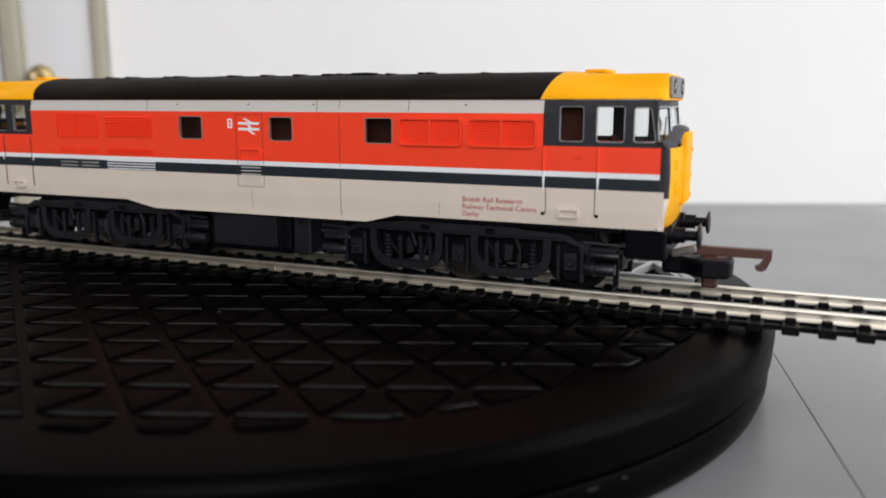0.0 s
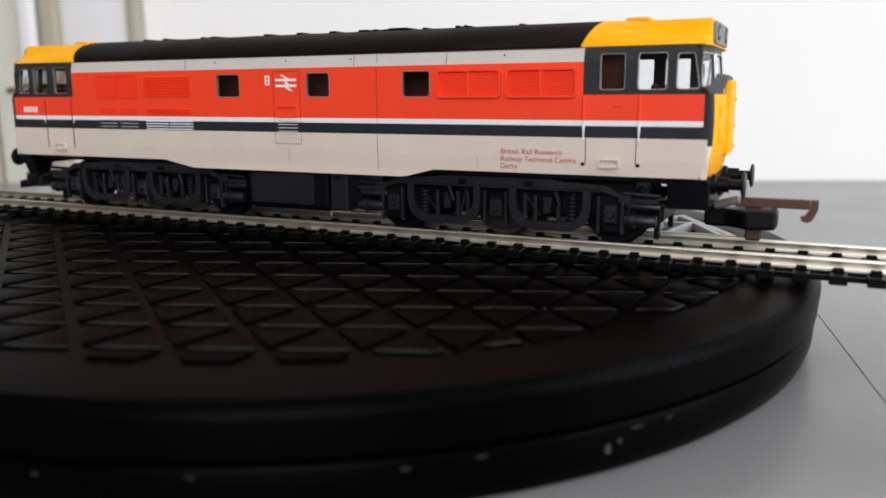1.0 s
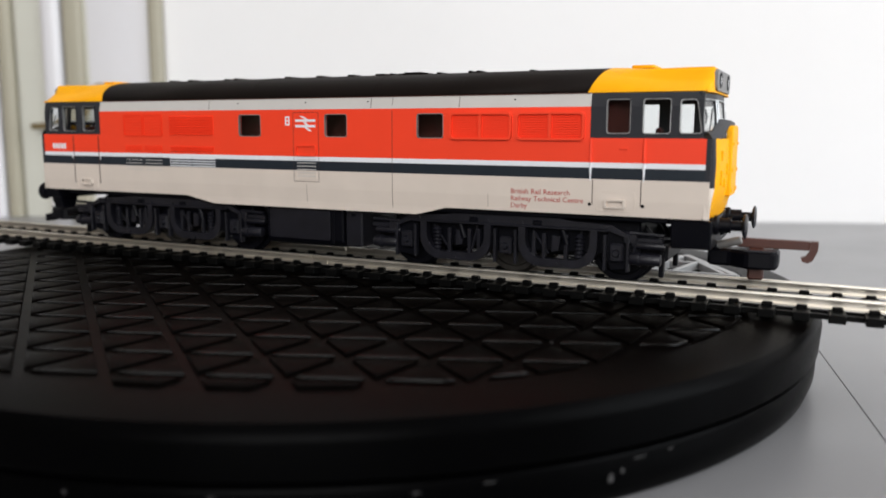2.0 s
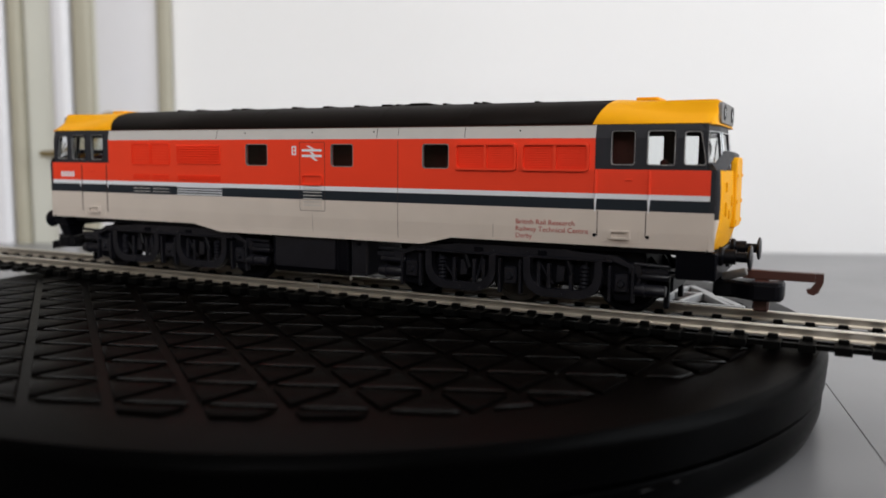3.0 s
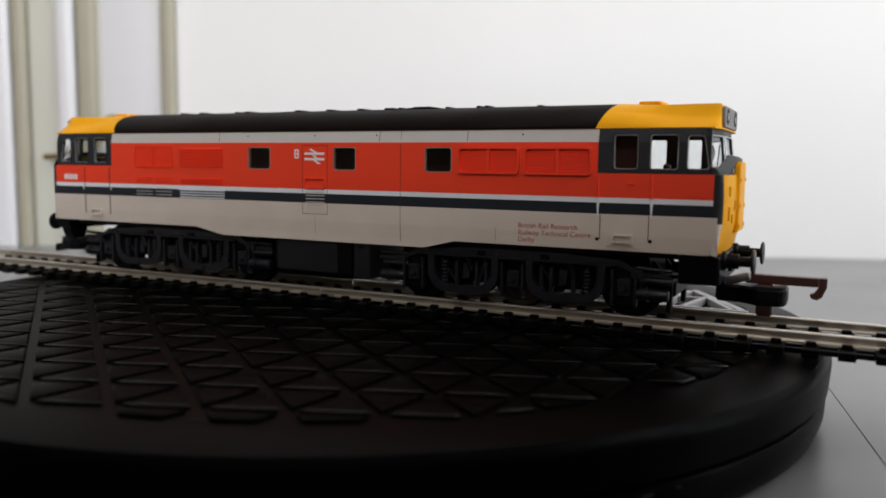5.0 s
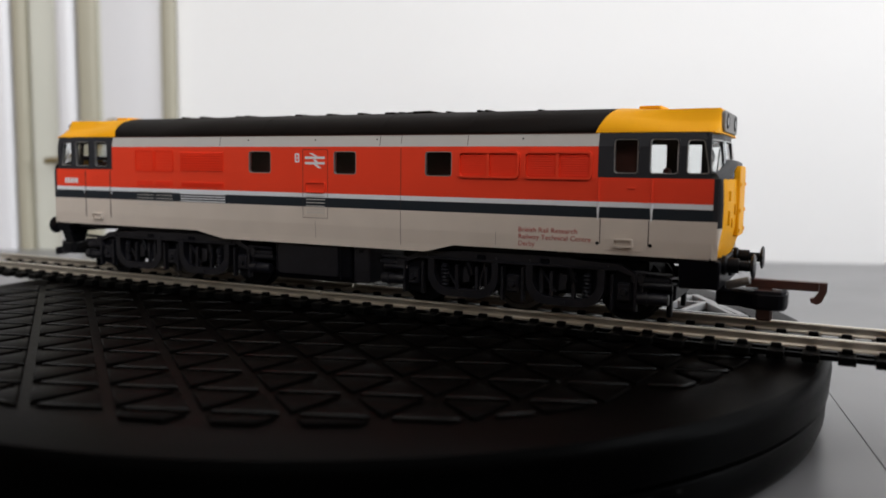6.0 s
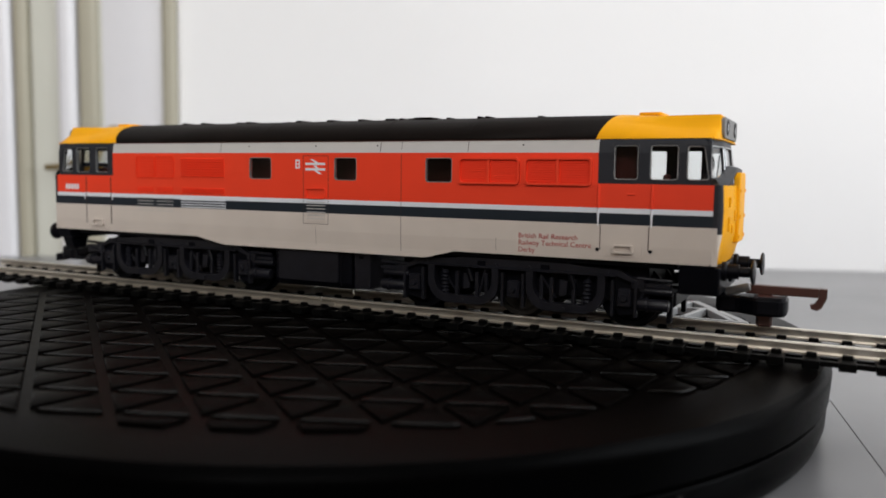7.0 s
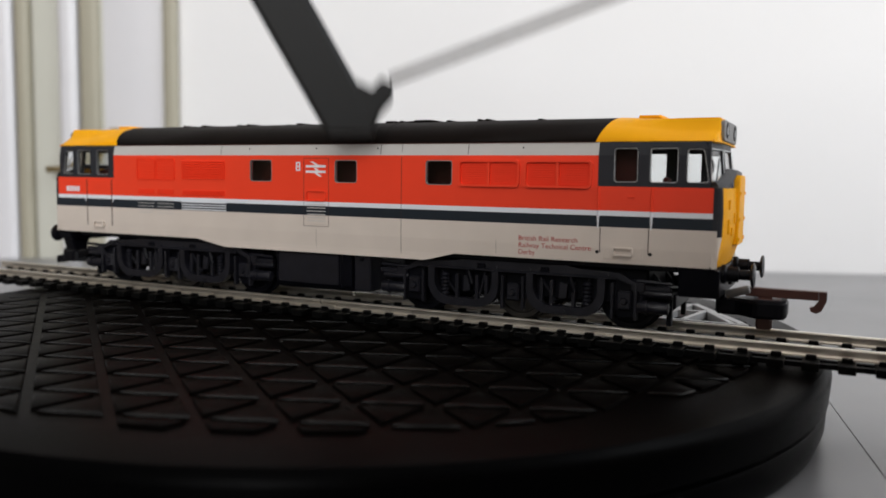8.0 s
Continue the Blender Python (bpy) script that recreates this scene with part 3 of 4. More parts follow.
    for q in ([(-2.6, 39.6), (-1.6, 39.6), (0.9, 38.4), (-0.1, 38.4)], [(-1.4, 37.9), (-0.5, 37.9), (0.6, 37.0), (-0.3, 37.0)], [(-1.6, 36.8), (-0.6, 36.8), (1.5, 35.5), (0.5, 35.5)]):
        prism(q, s * SIDE - 0.06, s * SIDE + 0.06, "y", bm=bm)
    part("arrow_device", bm, WHITE, loco, "white arrow device")
    bm = ring(round_rect(-7.4, -5.9, 37.0, 39.5, 0.2), round_rect(-7.0, -6.3, 37.4, 39.1, 0.1), s * SIDE - 0.05, s * SIDE + 0.05)
    box(-7.0, -6.3, s * SIDE - 0.05, s * SIDE + 0.05, 38.1, 38.4, bm=bm)
    part("data_panel", bm, WHITE, loco, "white data panel")
    bm = bmesh.new()
    for q in range(5):
        x = -100.6 + q * 1.28
        box(x, x + 0.95, s * SIDE - 0.05, s * SIDE + 0.05, 29.6, 31.3, bm=bm)
    part("number_bar", bm, WHITE, loco, "white number bars")


def lettering(loco):
    for k, (line, z) in enumerate((("British Rail Research", 20.75), ("Railway Technical Centre", 19.05), ("Derby", 17.35))):
        cu = bpy.data.curves.new("lettering", "FONT")
        cu.body, cu.size, cu.extrude, cu.resolution_u = line, 1.75, 0.03, 3
        tmp = bpy.data.objects.new("lettering", cu)
        scene.collection.objects.link(tmp)
        bpy.context.view_layer.update()
        me = bpy.data.meshes.new_from_object(tmp.evaluated_get(bpy.context.evaluated_depsgraph_get()))
        bpy.data.objects.remove(tmp)
        bm = bmesh.new()
        bm.from_mesh(me)
        bpy.data.meshes.remove(me)
        wide = max(v.co.x for v in bm.verts)
        want = (14.9, 18.2, 4.3)[k]
        bmesh.ops.scale(bm, vec=(want / wide, 1.0, 1), verts=bm.verts)
        bmesh.ops.rotate(bm, verts=bm.verts, cent=(0, 0, 0), matrix=Matrix.Rotation(radians(90), 3, "X"))
        moved(bm, 59.3, -side_y(z) - 0.04, z)
        part("lettering", bm, LETTER, loco, "red lettering")


def roof_z(y, half=16.65, rise=6.6):
    return CANT + rise * max(0.0, 1 - (abs(y) / half) ** 2.3) ** 0.55


ROOF_Y = [16.65 * math.sin(radians(a)) for a in (-90, -84, -77, -69, -60, -53, -46.1, -40.4, -26, -12, 0, 12, 26, 40.4, 46.1, 53, 60, 69, 77, 84, 90)]


def shell(rows):
    """A skin through rows of points."""
    bm = bmesh.new()
    vs = [[bm.verts.new(p) for p in row] for row in rows]
    for p, q in zip(vs, vs[1:]):
        for i in range(len(p) - 1):
            if len({p[i], p[i + 1], q[i + 1], q[i]}) == 4:
                bm.faces.new((p[i], p[i + 1], q[i + 1], q[i]))
    bmesh.ops.remove_doubles(bm, verts=bm.verts, dist=0.001)
    bmesh.ops.recalc_face_normals(bm, faces=bm.faces)
    return bm


def build_roof(loco):
    def edge(y):
        return CAB0 - 1.0 + (roof_z(y) - CANT) * 0.42
    rows = [[(f * edge(y) * t, y, roof_z(y)) for y in ROOF_Y] for f, t in ((-1, 1.0), (-1, 0.5), (1, 0.0), (1, 0.5), (1, 1.0))]
    ob = part("roof", shell(rows), ROOF, loco, "matt black roof", smooth=50)
    ob.modifiers.new("thickness", "SOLIDIFY").thickness = 0.0009
    # ribs and small fittings on the roof
    for x, w, y, hgt in ((26, 5.5, -2.5, 0.75), (26, 9, -2.5, 0.3), (16, 3, -3, 0.5), (19, 1.2, -2, 0.6), (43, 1.0, -3, 0.6), (45.3, 1.0, -3, 0.6), (6.5, 2, -3, 0.5), (-4, 2.2, -3, 0.45),
                         (-15, 2.2, -3, 0.45), (-34, 2.0, -3, 0.45), (-38, 1.2, -3, 0.35), (-52, 2.0, -3, 0.4), (-60, 1.2, -3, 0.4), (60, 1.4, -3, 0.2), (34, 1.2, -3, 0.35)):
        z = roof_z(y)
        part("roof_fitting", box(x - w / 2, x + w / 2, y - 2.5, y + 2.5, z - 0.8, z + hgt * 0.55, 0.15), ROOF, loco)
    for x in (-20, 20, 45.4):
        pts = [(x, y, roof_z(y) + 0.06) for y in ROOF_Y[1:-1]]
        bm = shell([[(x - 0.25, y, z - 0.05) for _, y, z in pts], [(x, y, z + 0.06) for _, y, z in pts], [(x + 0.25, y, z - 0.05) for _, y, z in pts]])
        part("roof_seam", bm, ROOF, loco, smooth=60)
    part("roof_edge", box(-78.4, 78.4, -16.75, -16.5, CANT - 0.12, CANT + 0.1), BROWN, loco, "fine brown roof edge")


def build_cab(loco, f):
    """One cab end; f is +1 or -1 along the model."""
    def flip(bm):
        if f < 0:
            bmesh.ops.scale(bm, vec=(-1, 1, 1), verts=bm.verts)
            bmesh.ops.reverse_faces(bm, faces=bm.faces)
        return bm
    # yellow roof dome
    def front(y):
        return 104.9 - 0.2 * (abs(y) / 16.65) ** 2 - (0.9 if abs(y) > 16 else 0.2 if abs(y) > 14 else 0)
    def dome(y, t):
        """Round at the roof's end, with straight sloping shoulders at the front."""
        a = abs(y)
        shoulder = 50.0 if a < 10.9 else 50.0 - (a - 10.9) * 2.3 if a < 12.0 else 47.4 - (a - 12.0) * 0.63
        k = min(1.0, t * 1.5) ** 1.3
        return roof_z(y) * (1 - k) + shoulder * k + 0.08

    rows = []
    for t in (0, 0.2, 0.4, 0.6, 0.8, 0.92, 1.0):
        rows.append([((CAB0 - 1.0 + (roof_z(y) - CANT) * 0.42) * (1 - t) + (front(y) - 0.5) * t, y, dome(y, t)) for y in ROOF_Y])
    rows.append([(front(y), y, max(CANT - 0.1, dome(y, 1) - 0.5)) for y in ROOF_Y])
    rows.append([(front(y) + 0.15, y, CANT + 0.5) for y in ROOF_Y])
    rows.append([(front(y) + 0.45, y * 1.015, CANT - 0.1) for y in ROOF_Y])
    rows.append([(front(y) - 1.0, y * 0.97, CANT - 0.25) for y in ROOF_Y])
    part("cab_roof", flip(shell(rows)), YELLOW, loco, "warning yellow cab roof", smooth=40)
    part("roof_hatch", flip(prism(round_rect(84.8, 90.2, -5, 5, 0.8), 50.6, 51.35, "z", 0.15)), YELLOW, loco, smooth=30)
    # headcode panel with two lamps
    part("headcode_panel", flip(prism(round_rect(-11.4, 11.4, 44.8, 49.5, 1.3), 104.6, 105.55, "x", 0.12)), HEAD_GREY, loco, "mid grey headcode panel")
    for y in (-6.8, 6.8):
        part("lamp_rim", flip(moved(lathe([(0.1, 0), (1.75, 0), (1.75, 0.2), (1.3, 0.25), (1.3, 0.1), (0.1, 0.1)], 24, axis="x"), 105.53, y, 47.3)), CHASSIS, loco, smooth=40)
        part("lamp", flip(moved(lathe([(0.1, 0), (1.2, 0), (1.0, 0.1), (0.5, 0.16), (0.1, 0.18)], 20, axis="x"), 105.6, y, 47.3)), SILVER, loco, "round lamp lens", smooth=60)
    # nose below the windscreens
    plan = [(-17.3, 104.6), (-17.1, 105.9), (-16.4, 106.6), (-13.5, 107.2), (-9, 107.8), (-5.2, 108.0), (5.2, 108.0), (9, 107.8), (13.5, 107.2), (16.4, 106.6), (17.1, 105.9), (17.3, 104.6)]
    levels = [(BOT, -1.9), (18.2, -1.2), (20.6, -0.5), (23.4, 0.0), (28.6, 0.1), (33.0, -0.1), (SILL, -0.2)]
    rows = [[(x + (dx if abs(y) < 17 else 0), y, z) for y, x in plan] for z, dx in levels]
    bm = shell(rows)
    for q in bm.faces:
        c = q.calc_center_median()
        q.material_index = 0 if abs(c.y) < 16.5 else 1 if c.z > CREAM_TOP else 2
    part("nose", flip(bm), [YELLOW, CAB_GREY, CREAM], loco, "warning yellow cab front", smooth=40)
    part("nose_base", flip(prism([(x - (2.0 if abs(y) < 17 else 0.3), y) for y, x in plan], BOT - 0.4, BOT + 0.3, "z")), CHASSIS, loco)
    # raised centre door panel with rounded top, and its fittings
    pan = [(-5.2, 21.0), (5.2, 21.0), (5.2, 35.8), (4.2, 37.2), (-4.2, 37.2), (-5.2, 35.8)]
    part("gangway_door", flip(prism(pan, 107.2, 108.75, "x", 0.25)), YELLOW, loco, smooth=30)
    for y, z, h in ((-4.6, 33, 0.8), (-4.6, 27, 1.0), (-4.6, 22.4, 1.0), (4.6, 33, 0.8), (4.6, 27, 1.0), (4.6, 22.4, 1.0)):
        part("door_hinge", flip(box(108.7, 109.0, y - 0.4, y + 0.5, z - h / 2, z + h / 2, 0.12)), YELLOW, loco)
    for y, z, h, w in ((-12.5, 30.5, 2.2, 1.0), (-12.8, 25.6, 3.2, 0.6), (-9.8, 24.4, 2.0, 0.9), (-7.4, 27.4, 2.4, 1.2), (12.5, 30.5, 2.2, 1.0), (12.8, 25.6, 3.2, 0.6), (9.8, 24.4, 2.0, 0.9), (7.4, 27.4, 2.4, 1.2)):
        x = 107.35 + (12.8 - abs(y)) * 0.11
        part("front_fitting", flip(box(x - 0.2, x + 0.35, y - w / 2, y + w / 2, z - h / 2, z + h / 2, 0.12)), YELLOW, loco)
    # windscreen frame: sloping sheet with three openings, between sill and roof
    def at(y, z, out=0.0):
        t = (z - SILL) / (HEAD - SILL)
        x = 106.3 - 0.0085 * y * y - 1.2 * t * (1 - 0.0016 * y * y)
        return (x + out, y * (1 - 0.02 * t), z)
    ys = [-17.25, -16.5, -8.0, -6.4, 6.4, 8.0, 16.5, 17.25]
    zs = [SILL, 35.6, 42.8, HEAD + 0.1]
    bm = bmesh.new()
    g = [[bm.verts.new(at(y, z)) for y in ys] for z in zs]
    for j in range(3):
        for i in range(7):
            if j == 1 and i in (1, 3, 5):
                continue
            bm.faces.new((g[j][i], g[j][i + 1], g[j + 1][i + 1], g[j + 1][i]))
    bmesh.ops.recalc_face_normals(bm, faces=bm.faces)
    fr = part("windscreen_frame", flip(bm), CAB_GREY, loco, "charcoal windscreen frame")
    fr.modifiers.new("thickness", "SOLIDIFY").thickness = 0.0008
    for a, b, z0 in ((-16.5, -8.0, 35.6), (-6.4, 6.4, 38.6), (8.0, 16.5, 35.6)):
        bm = bmesh.new()
        q = [at(a, z0, -0.3), at(b, z0, -0.3), at(b, 42.8, -0.3), at(a, 42.8, -0.3)]
        k = [bm.verts.new(p) for p in q] + [bm.verts.new((p[0] - 0.4, p[1], p[2])) for p in q]
        for face in ((0, 1, 2, 3), (7, 6, 5, 4), (0, 4, 5, 1), (1, 5, 6, 2), (2, 6, 7, 3), (3, 7, 4, 0)):
            bm.faces.new([k[n] for n in face])
        bmesh.ops.recalc_face_normals(bm, faces=bm.faces)
        ob = part("windscreen_pane", flip(bm), GLASS, loco)
        ob.visible_shadow = False
        bead = bmesh.new()
        for p0, p1 in zip(q, q[1:] + q[:1]):
            up = Vector((0.32, 0, 0))
            tube(Vector(p0) + up, Vector(p1) + up, 0.17, n=6, bm=bead)
        part("windscreen_bead", flip(bead), SILVER, loco, "thin silver window bead")
        if z0 < 36:
            bm = tube(Vector(at(a + 2, z0, 0.25)), Vector(at(a + 4.5, z0 + 5.2, 0.25)), 0.14, n=6)
            part("wiper", flip(bm), CHASSIS, loco)
    # sloping charcoal cowl between screens and nose
    cowl = [(-17.0, 105.6), (-13.5, 107.0), (-5.2, 107.8), (5.2, 107.8), (13.5, 107.0), (17.0, 105.6)]
    rows = [[(x, y, SILL - 0.9 if abs(y) > 6 else SILL + 2.9) for y, x in cowl], [(x + 0.05, y, SILL + 0.3 if abs(y) > 6 else SILL + 3.7) for y, x in cowl],
            [(x - 0.9, y, SILL + 1.5 if abs(y) > 6 else SILL + 4.3) for y, x in cowl], [(x - 2.2, y, SILL + 1.7 if abs(y) > 6 else SILL + 4.5) for y, x in cowl]]
    part("cowl", flip(shell(rows)), CAB_GREY, loco, "charcoal cowl under the windscreens", smooth=45)
    # inside: bulkhead, floor, desk and seats
    part("bulkhead", flip(box(78.9, 79.9, -15.8, 15.8, 17, 44.2)), SEAT, loco)
    part("half_bulkhead", flip(box(80.0, 89.0, -12.5, -11.8, 30, 43.6 if f > 0 else 36.8)), SEAT, loco)
    part("cab_floor", flip(box(80, 104, -15.8, 15.8, 30.0, 31.0)), SEAT, loco)
    part("desk", flip(box(100.5, 103.5, -15, 15, 31.05, 35.2, 0.4)), SEAT, loco)
    for y in (-8.5, 8.5):
        bm = box(93, 97, y - 2.4, y + 2.4, 31.05, 35.0, 0.4)
        box(92.2, 93.4, y - 2.4, y + 2.4, 33, 36.6, 0.5, bm)
        part("seat", flip(bm), SEAT, loco, "brown driving seat")
    part("control_box", flip(box(95.4, 96.1, -2.6, 0.0, 31.05, 41.8, 0.3)), CHASSIS, loco)
    # buffer beam, buffers and coupling
    if f < 0:
        for y in (-11.4, 11.4):
            part("buffer_bracket", flip(prism([(y - 3.6, 13.4), (y + 3.6, 13.4), (y + 2.2, 9.6), (y - 2.2, 9.6)], 101.5, 106.0, "x", 0.3)), CHASSIS, loco)
    deep = 9.5 if f > 0 else 13.3
    part("buffer_beam", flip(prism([(y, x) for y, x in ((-15.5, deep), (15.5, deep), (16.5, 16.0), (-16.5, 16.0))], 97.5 if f > 0 else 100.5, 106.4, "x", 0.3)), CHASSIS, loco)
    for y in (-11.4, 11.4):
        bm = lathe([(0.1, 0), (2.2, 0), (2.2, 0.8), (1.7, 1.2), (1.7, 3.6), (1.15, 3.7), (1.15, 6.0), (0.1, 6.0)], 24, axis="x")
        bf = part("buffer", flip(moved(bm, 106.3, y, 14.9)), CHASSIS, loco, smooth=35)
        bm = lathe([(0.1, 0), (1.8, 0), (2.75, 0.35), (2.85, 0.7), (2.4, 0.95), (0.1, 1.1)], 28, axis="x")
        part("buffer_head", flip(moved(bm, 112.4, y, 14.9)), FRAME, bf, smooth=40)
    part("air_pipe", flip(tube((106.5, -5.5, 16), (107.6, -5.5, 12.0), 0.5, n=8)), CHASSIS, loco)
    cp = part("coupling", flip(prism([(104, -2.2), (109, -2.4), (113, -5.6), (118.6, -5.2), (119.8, -3.8), (119.8, 3.8), (118.6, 5.2), (113, 5.6), (109, 2.4), (104, 2.2)], 4.3, 8.4, "z", 0.6)), CHASSIS, loco, "black tension-lock coupling")
    part("loop_lip", flip(ring([(112.6, -5.3), (118.7, -4.9), (119.5, -3.6), (119.5, 3.6), (118.7, 4.9), (112.6, 5.3)], [(113.4, -4.2), (118.0, -3.9), (118.6, -3.0), (118.6, 3.0), (118.0, 3.9), (113.4, 4.2)], 8.35, 8.75, "z")), FRAME, cp, "worn lip of the coupling loop")
    part("loop_well", flip(box(113.0, 118.3, -3.8, 3.8, 8.3, 8.55)), BROWN, cp, "brown well of the coupling loop")
    part("coupling_bar", flip(box(92, 106, -2, 2, 8.2, 9.6, 0.2)), CHASSIS, cp)
    if f > 0:
        bm = box(110.5, 126.15, -1.2, 1.2, 8.95, 11.0, 0.15)
        prism([(126.2, 11.0), (127.9, 11.0), (127.9, 9.0), (126.9, 6.6), (125.9, 6.0), (124.7, 6.3), (124.4, 7.2), (125.3, 7.5), (126.2, 8.9)], -1.2, 1.2, "y", bm=bm)
        part("coupling_hook", flip(bm), BROWN, cp, "brown plastic coupling hook")
        part("hook_weight", flip(box(113.0, 116.6, -1.3, 1.3, 1.2, 9.0, 0.5)), BROWN, cp, "brown hook weight")
        part("coupling_link", flip(tube((106.5, -4.2, 9.4), (111.8, -4.6, 11.0), 1.0, n=12, ease=0.4)), LINK, cp, "dull grey coupling link", smooth=40)
    else:
        part("coupling_plate", flip(prism([(108, 6.4), (123, 3.2), (123, 5.8), (114, 7.6), (104, 9.8), (104, 8.2)], -4.5, 4.5, "y", 0.2)), CHASSIS, cp)


def build_bogie(loco, x0):
    """A six-wheeled bogie with pierced side frames."""
    b = empty("bogie", Matrix.Translation((x0 * 0.001, 0, 0)), loco)
    for s in (-1, 1):
        y0, y1 = s * 13.2, s * 14.6
        # top beam, and two deep yokes with flat rounded bottoms hung from it
        bm = bmesh.new()
        prism([(-31, 11.6), (-27, 13.9), (-17, 14.4), (-9, 15.6), (9, 15.6), (17, 14.4), (27, 13.9), (31, 11.6), (30.6, 11.0), (26, 12.6), (-26, 12.6), (-30.6, 11.0)], y0, y1, "y", bm=bm)
        for c in (-13.6, 13.6):
            def yoke(w, low, r):
                pts = [(c - w, 12.7), (c - w * 1.0, low + r + 1.5)]
                pts += [(c - w + r - r * math.cos(radians(a)), low + r - r * math.sin(radians(a))) for a in range(0, 91, 15)]
                pts += [(c + w - r + r * math.sin(radians(a)), low + r - r * math.cos(radians(a))) for a in range(0, 91, 15)]
                return pts + [(c + w, low + r + 1.5), (c + w, 12.7)]
            o, n = yoke(9.9, 2.9, 5.6), yoke(8.1, 4.9, 4.4)
            prism(o + n[::-1], y0 - s * 0.5, y1 + s * 0.45, "y", bm=bm)
        part("side_frame", bm, FRAME, b, "dusty black pierced side frame")
        for c in (-28, 0, 28):
            bx = part("axlebox", box(c - 1.7, c + 1.7, min(s * 13.0, s * 14.6), max(s * 13.0, s * 14.6), 5.2, 9.6, 0.4), FRAME, b)
            part("axle_cap", tube((c, s * 14.6, 7.3), (c, s * 15.3, 7.3), 1.0, 0.7, 14), FRAME, bx)
            part("horn_guide", box(c - 3.1, c - 2.4, min(s * 13.1, s * 14.9), max(s * 13.1, s * 14.9), 3.0, 11.5, 0.1), FRAME, bx)
            part("horn_guide", box(c + 2.4, c + 3.1, min(s * 13.1, s * 14.9), max(s * 13.1, s * 14.9), 3.0, 11.5, 0.1), FRAME, bx)
        for c in (-19.0, 19.0):
            bm = moved(lathe([(0.5, 4.2)] + [(r, 4.3 + 0.475 * q) for q in range(15) for r in ((0.75, 1.2)[q % 2],)] + [(0.5, 11.2)], 12), c, s * 13.9)
            part("coil_spring", bm, FRAME, b, smooth=80)
        for c in (-15.6, -10.0, -7.4, 7.4, 10.0, 15.6):
            part("brake_hanger", box(c - 0.45, c + 0.45, min(s * 13.0, s * 14.2), max(s * 13.0, s * 14.2), 4.8, 11, 0.1), FRAME, b)
        for c in (-12.9, 12.9):
            part("brake_block", prism([(c - 1.0, 6.5), (c + 0.8, 6.9), (c + 1.2, 10.4), (c - 0.8, 10.6)], s * 13.0, s * 13.9, "y"), FRAME, b)
        for c in (-34.5, 34.5):
            part("brake_cylinder", tube((c - 3.4, s * 13.8, 6.2), (c + 3.8, s * 13.8, 6.2), 1.45, n=14, ease=0.3), FRAME, b, smooth=40)
            part("air_cylinder", tube((c - 3.0, s * 13.6, 9.4), (c + 4.6, s * 13.6, 9.4), 0.85, n=12, ease=0.2), FRAME, b, smooth=40)
            e = 1 if c > 0 else -1
            part("end_plate", prism([(e * 25.6, 12.6), (e * 33.4, 11.4), (e * 33.0, 8.0), (e * 30.4, 3.4), (e * 26.4, 3.0), (e * 25.2, 6.0)], s * 12.7, s * 13.1, "y", 0.15), CHASSIS, b)
            part("cylinder_strap", moved(lathe([(1.45, -0.3), (1.75, -0.3), (1.75, 0.3), (1.45, 0.3)], 14, axis="x"), c - 1.2, s * 13.8, 6.2), FRAME, b)
            part("cylinder_bracket", box(c - 4.2, c + 4.2, min(s * 12.4, s * 14.0), max(s * 12.4, s * 14.0), 10.1, 11.3, 0.2), FRAME, b)
            part("pipe", tube((c - 3.5, s * 14.2, 12.3), (c + 4.5, s * 14.2, 12.0), 0.45, n=8), FRAME, b)
        part("frame_rod", tube((-26, s * 14.9, 12.6), (26, s * 14.9, 12.6), 0.35, n=6), FRAME, b)
        for c in (-8.5, 8.5):
            part("frame_boss", box(c - 1.2, c + 1.2, min(s * 14.4, s * 15.1), max(s * 14.4, s * 15.1), 12.9, 14.2, 0.25), CHASSIS, b)
        for c in (-13.6, 13.6):
            part("brake_rod", tube((c - 6.5, s * 13.6, 11.5), (c - 2.5, s * 13.6, 6.0), 0.3, n=6), FRAME, b)
            part("brake_rod", tube((c + 5.8, s * 13.6, 11.8), (c + 4.2, s * 13.6, 5.6), 0.3, n=6), FRAME, b)
            part("damper", tube((c + 1.0, s * 13.7, 12.2), (c + 2.2, s * 13.7, 8.6), 0.8, n=10), CHASSIS, b, smooth=40)
            part("yoke_bolt", tube((c, s * 14.9, 3.7), (c, s * 15.4, 3.7), 0.4, n=8), FRAME, b)
        for c in (-24, -4.5, 4.5, 24):
            part("frame_bolt", tube((c, s * 14.5, 13.3), (c, s * 15.0, 13.3), 0.35, n=8), FRAME, b)
        for c in (-31.5, 31.5):
            part("pipe", tube((c, s * 13.9, 5.2), (c + 1.2, s * 14.2, 11.2), 0.35, n=6), FRAME, b)
            part("sand_box", box(c - 2.0, c + 1.2, min(s * 12.6, s * 14.4), max(s * 12.6, s * 14.4), 9.6, 12.4, 0.35), FRAME, b)
        part("guard_iron", box(37.2, 38.4, min(s * 8.5, s * 10.5), max(s * 8.5, s * 10.5), 1.6, 9, 0.2) if x0 > 0 else box(-38.4, -37.2, min(s * 8.5, s * 10.5), max(s * 8.5, s * 10.5), 1.6, 9, 0.2), CHASSIS, b)
    part("bolster", box(-25 if x0 < 0 else -33, 33, -11.5, 11.5, 6.2, 14.8, 0.5), CHASSIS, b)
    part("end_beam", box(-39, 39, -9, 9, 5.2, 9.0, 0.5), CHASSIS, b)
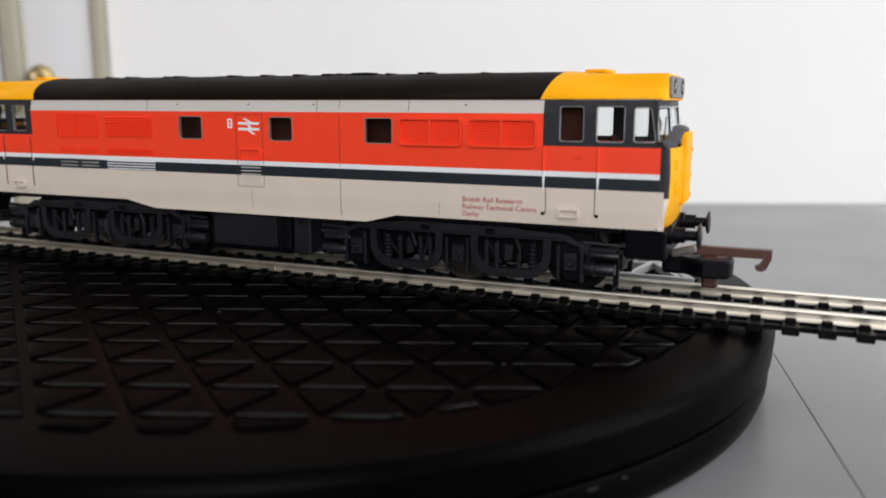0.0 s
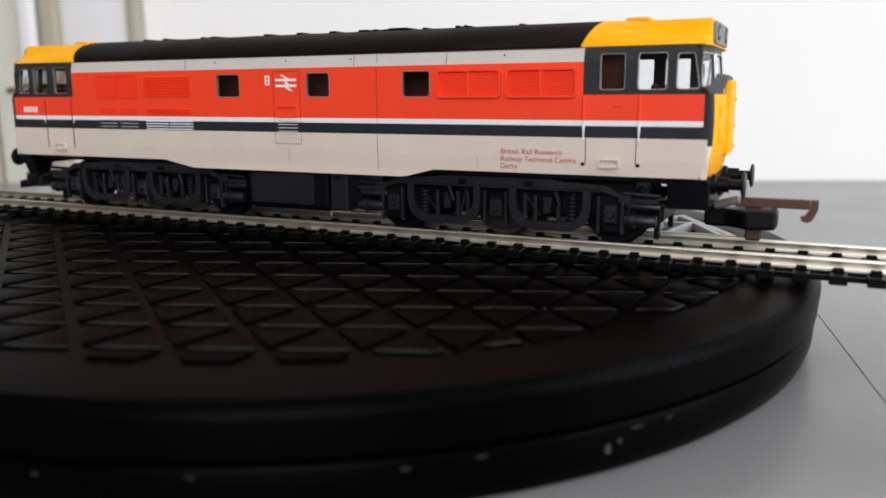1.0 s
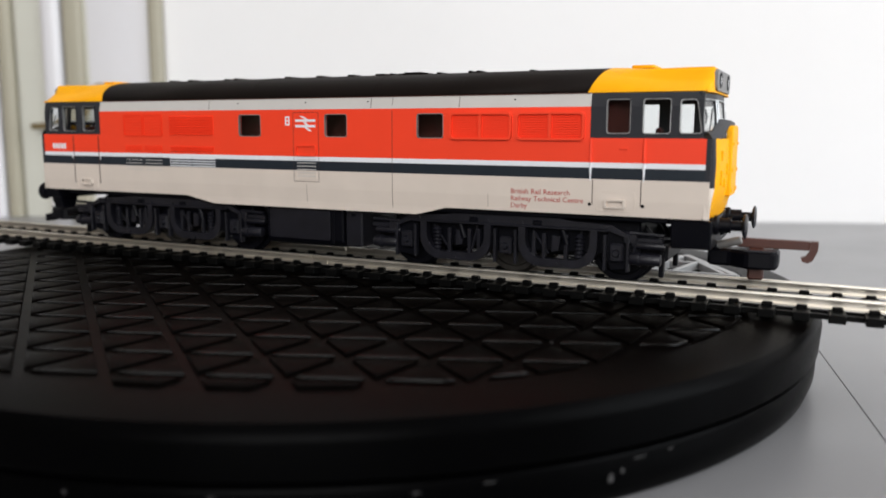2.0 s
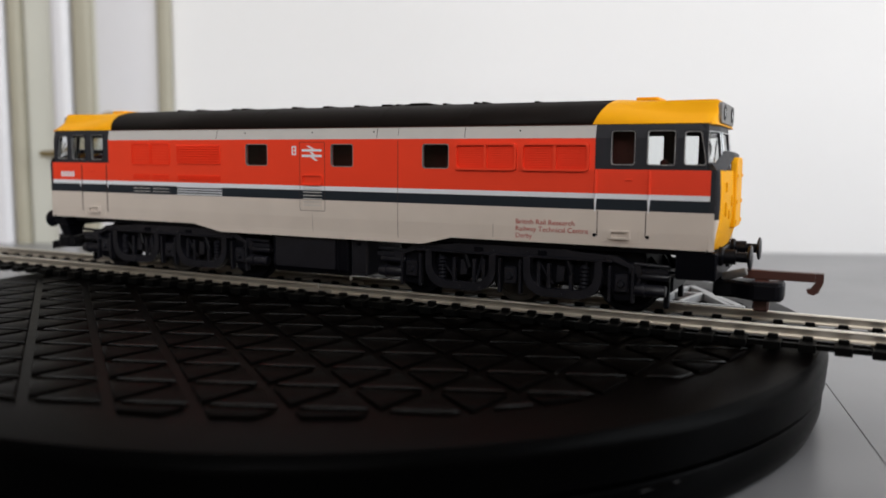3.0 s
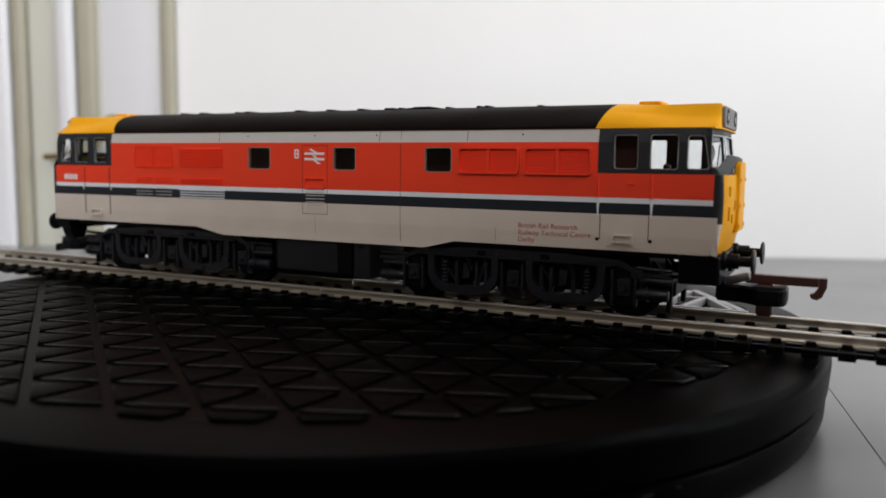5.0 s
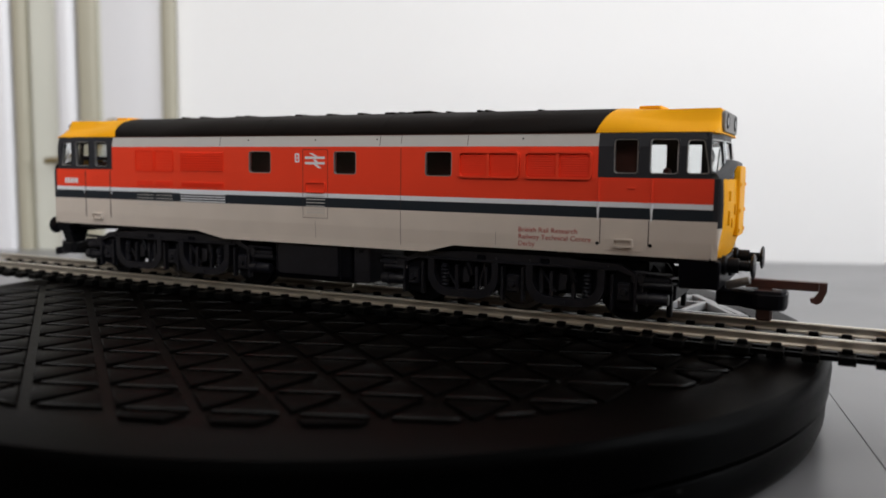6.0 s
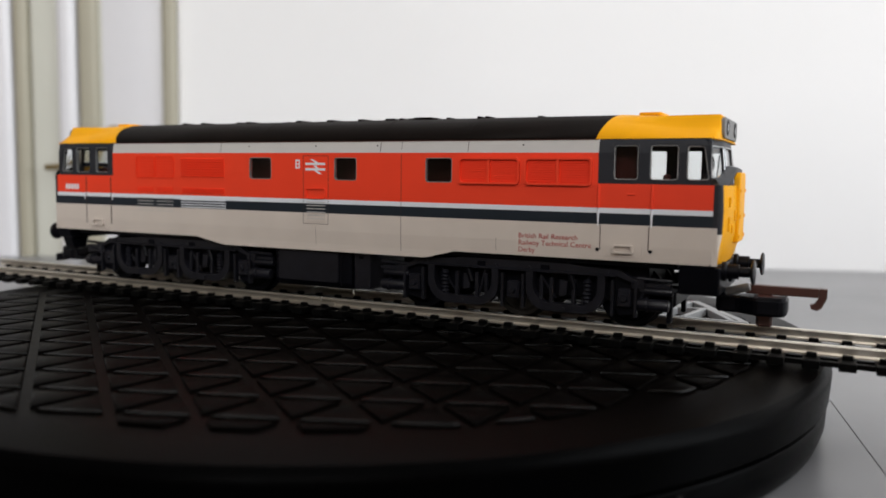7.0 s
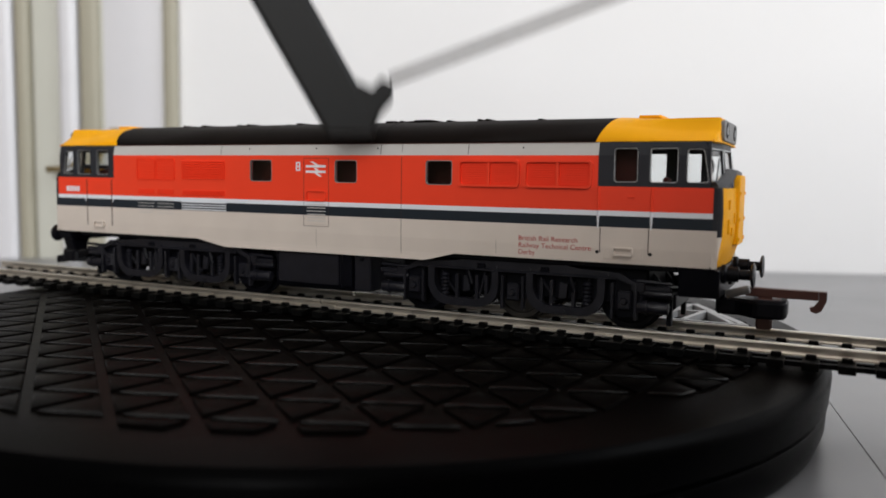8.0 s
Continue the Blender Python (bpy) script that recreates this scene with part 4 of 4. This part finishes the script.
    for c in (-28, 0, 28):
        ax = part("axle", tube((c, -12, 7.2), (c, 12, 7.2), 1.2, n=10), WHEEL, b)
        for s in (-1, 1):
            prof = [(0.1, 0), (5.8, 0), (6.0, -0.5), (7.2, -0.5), (7.25, 1.3), (8.0, 1.6), (8.0, 2.3), (0.1, 2.3)]
            bm = lathe(prof, 40, axis="y")
            if s < 0:
                moved(bm, c, -10.0, 7.25)
            else:
                bmesh.ops.scale(bm, vec=(1, -1, 1), verts=bm.verts)
                bmesh.ops.reverse_faces(bm, faces=bm.faces)
                moved(bm, c, 10.0, 7.25)
            if s < 0:
                # outer face towards the outside
                bmesh.ops.scale(bm, vec=(1, -1, 1), space=Matrix.Translation((0, 8.9, 0)), verts=bm.verts)
                bmesh.ops.reverse_faces(bm, faces=bm.faces)
            part("wheel", bm, WHEEL if c == 0 else CHASSIS, ax, "worn steel wheel" if c == 0 else "", smooth=35)


def build_locomotive():
    loco = empty("model_locomotive", Matrix.Translation((0, 0, Z0)))
    tagged(loco, "red and cream model diesel locomotive with yellow cab ends", "model train")
    for s in (-1, 1):
        build_side(loco, s)
    lettering(loco)
    build_roof(loco)
    for f in (-1, 1):
        build_cab(loco, f)
    part("underframe", box(-97, 97, -15.4, 15.4, 15.0, 16.9, 0.3), CHASSIS, loco)
    part("chassis_block", box(-77, 77, -13, 13, 17.0, 30, 0.5), CHASSIS, loco)
    part("inner_wall", box(-77, 77, -9, 9, 30.2, 43), SEAT, loco)
    tank = part("fuel_tank", prism([(-15, 14.8), (-15, 5.2), (-13.6, 3.7), (13.6, 3.7), (15, 5.2), (15, 14.8)], -16.2, 9.6, "x", 0.4), CHASSIS, loco, "black fuel tank between the bogies")
    part("battery_box", box(10.2, 15.4, -14.6, 14.6, 4.2, 14.6, 0.4), FRAME, tank)
    for s in (-1, 1):
        part("tank_rib", box(6.2, 6.8, min(s * 14.8, s * 15.3), max(s * 14.8, s * 15.3), 4.6, 14.2, 0.1), CHASSIS, tank)
        part("tank_lid", prism(round_rect(-15, 5.4, 5.4, 13.8, 0.6), s * 14.9, s * 15.25, "y", 0.1), FRAME, tank)
        part("tank_knob", tube((12.8, s * 14.6, 13), (12.8, s * 15.2, 13), 0.5, n=10), CHASSIS, tank)
    for x0 in (-57.0, 57.0):
        build_bogie(loco, x0)
    return loco


# ---- the tool that comes down at the end ----
def build_tool():
    rod = empty("hooked_rod", Matrix.Translation((0, 0, 0.4)))
    tagged(rod, "black flat rod with a hooked tip and a grey cord", "rod")
    part("shaft", box(-6.9, 6.3, -2.2, 2.2, 0, 170, 1.2), BLACK_ROD, rod)
    part("hook", prism([(-7.0, 0.5), (3.0, -5.0), (7.4, -1.5), (12.0, 0.2), (14.2, 3.8), (12.4, 6.4), (9.0, 5.2), (6.2, 9)], -2.1, 2.1, "y", 0.6), BLACK_ROD, rod)
    part("cord", tube((14, 0, 5), (150, 0, -16), 1.2, n=10), CORD, rod, "grey cord")
    return rod


# ---- unseen card added to shade the model: its lower edge rests on the table, beyond the view ----
CARD_FOOT, CARD_END = Vector((0.0, -0.38, 0)), Vector((0.40, 0.032, 0))
CARD_TURN = math.degrees(math.atan2(CARD_END.y - CARD_FOOT.y, CARD_END.x - CARD_FOOT.x))


def build_card():
    wide = (CARD_END - CARD_FOOT).length * 1000
    card = finish("shade_card", prism(round_rect(0, wide, 0, 172, 6), -3, 0, "y", 0.6), CARD)
    return tagged(card, "unseen plain brown card added to shade the model", "card")


build_room()
build_panelling()
build_handle()
build_table()
build_turntable()
build_dust()
build_track()
build_lattice()
LOCO = build_locomotive()
ROD = build_tool()
CARD_OB = build_card()


def motions():
    """The added shade card is raised, then laid down again; the rod waits above and comes down to the roof at the end.
    """
    def card(lean, dx=0.0, dy=0.0):
        return pose(CARD_FOOT.x + dx, CARD_FOOT.y + dy, 0.004, lean, 0, CARD_TURN)
    walk(CARD_OB, [(0.0, card(89)), (2.6, card(89)), (2.8, card(76)), (3.0, card(25)), (3.3, card(5)), (3.5, card(0)), (6.6, card(0)), (7.0, card(23)),
                   (7.25, card(78, 0.06, 0.062)), (7.5, card(80, 0.12, 0.124)), (7.7, card(40, 0.12, 0.124)), (7.9, card(10, 0.12, 0.124)), (8.0, card(6, 0.12, 0.124))])

    def rod(x, y, z, lean):
        return pose(x * 0.001, y * 0.001, z * 0.001 + Z0, 0, 0, 26) @ pose(0, 0, 0, 0, lean, 0)
    walk(ROD, [(0.0, rod(-60, -25, 190, -30)), (7.6, rod(-60, -25, 190, -30)), (7.8, rod(-8, -25, 96, -30)), (7.9, rod(10, -25, 72, -30)), (8.0, rod(16, -25, 49, -30))])


motions()
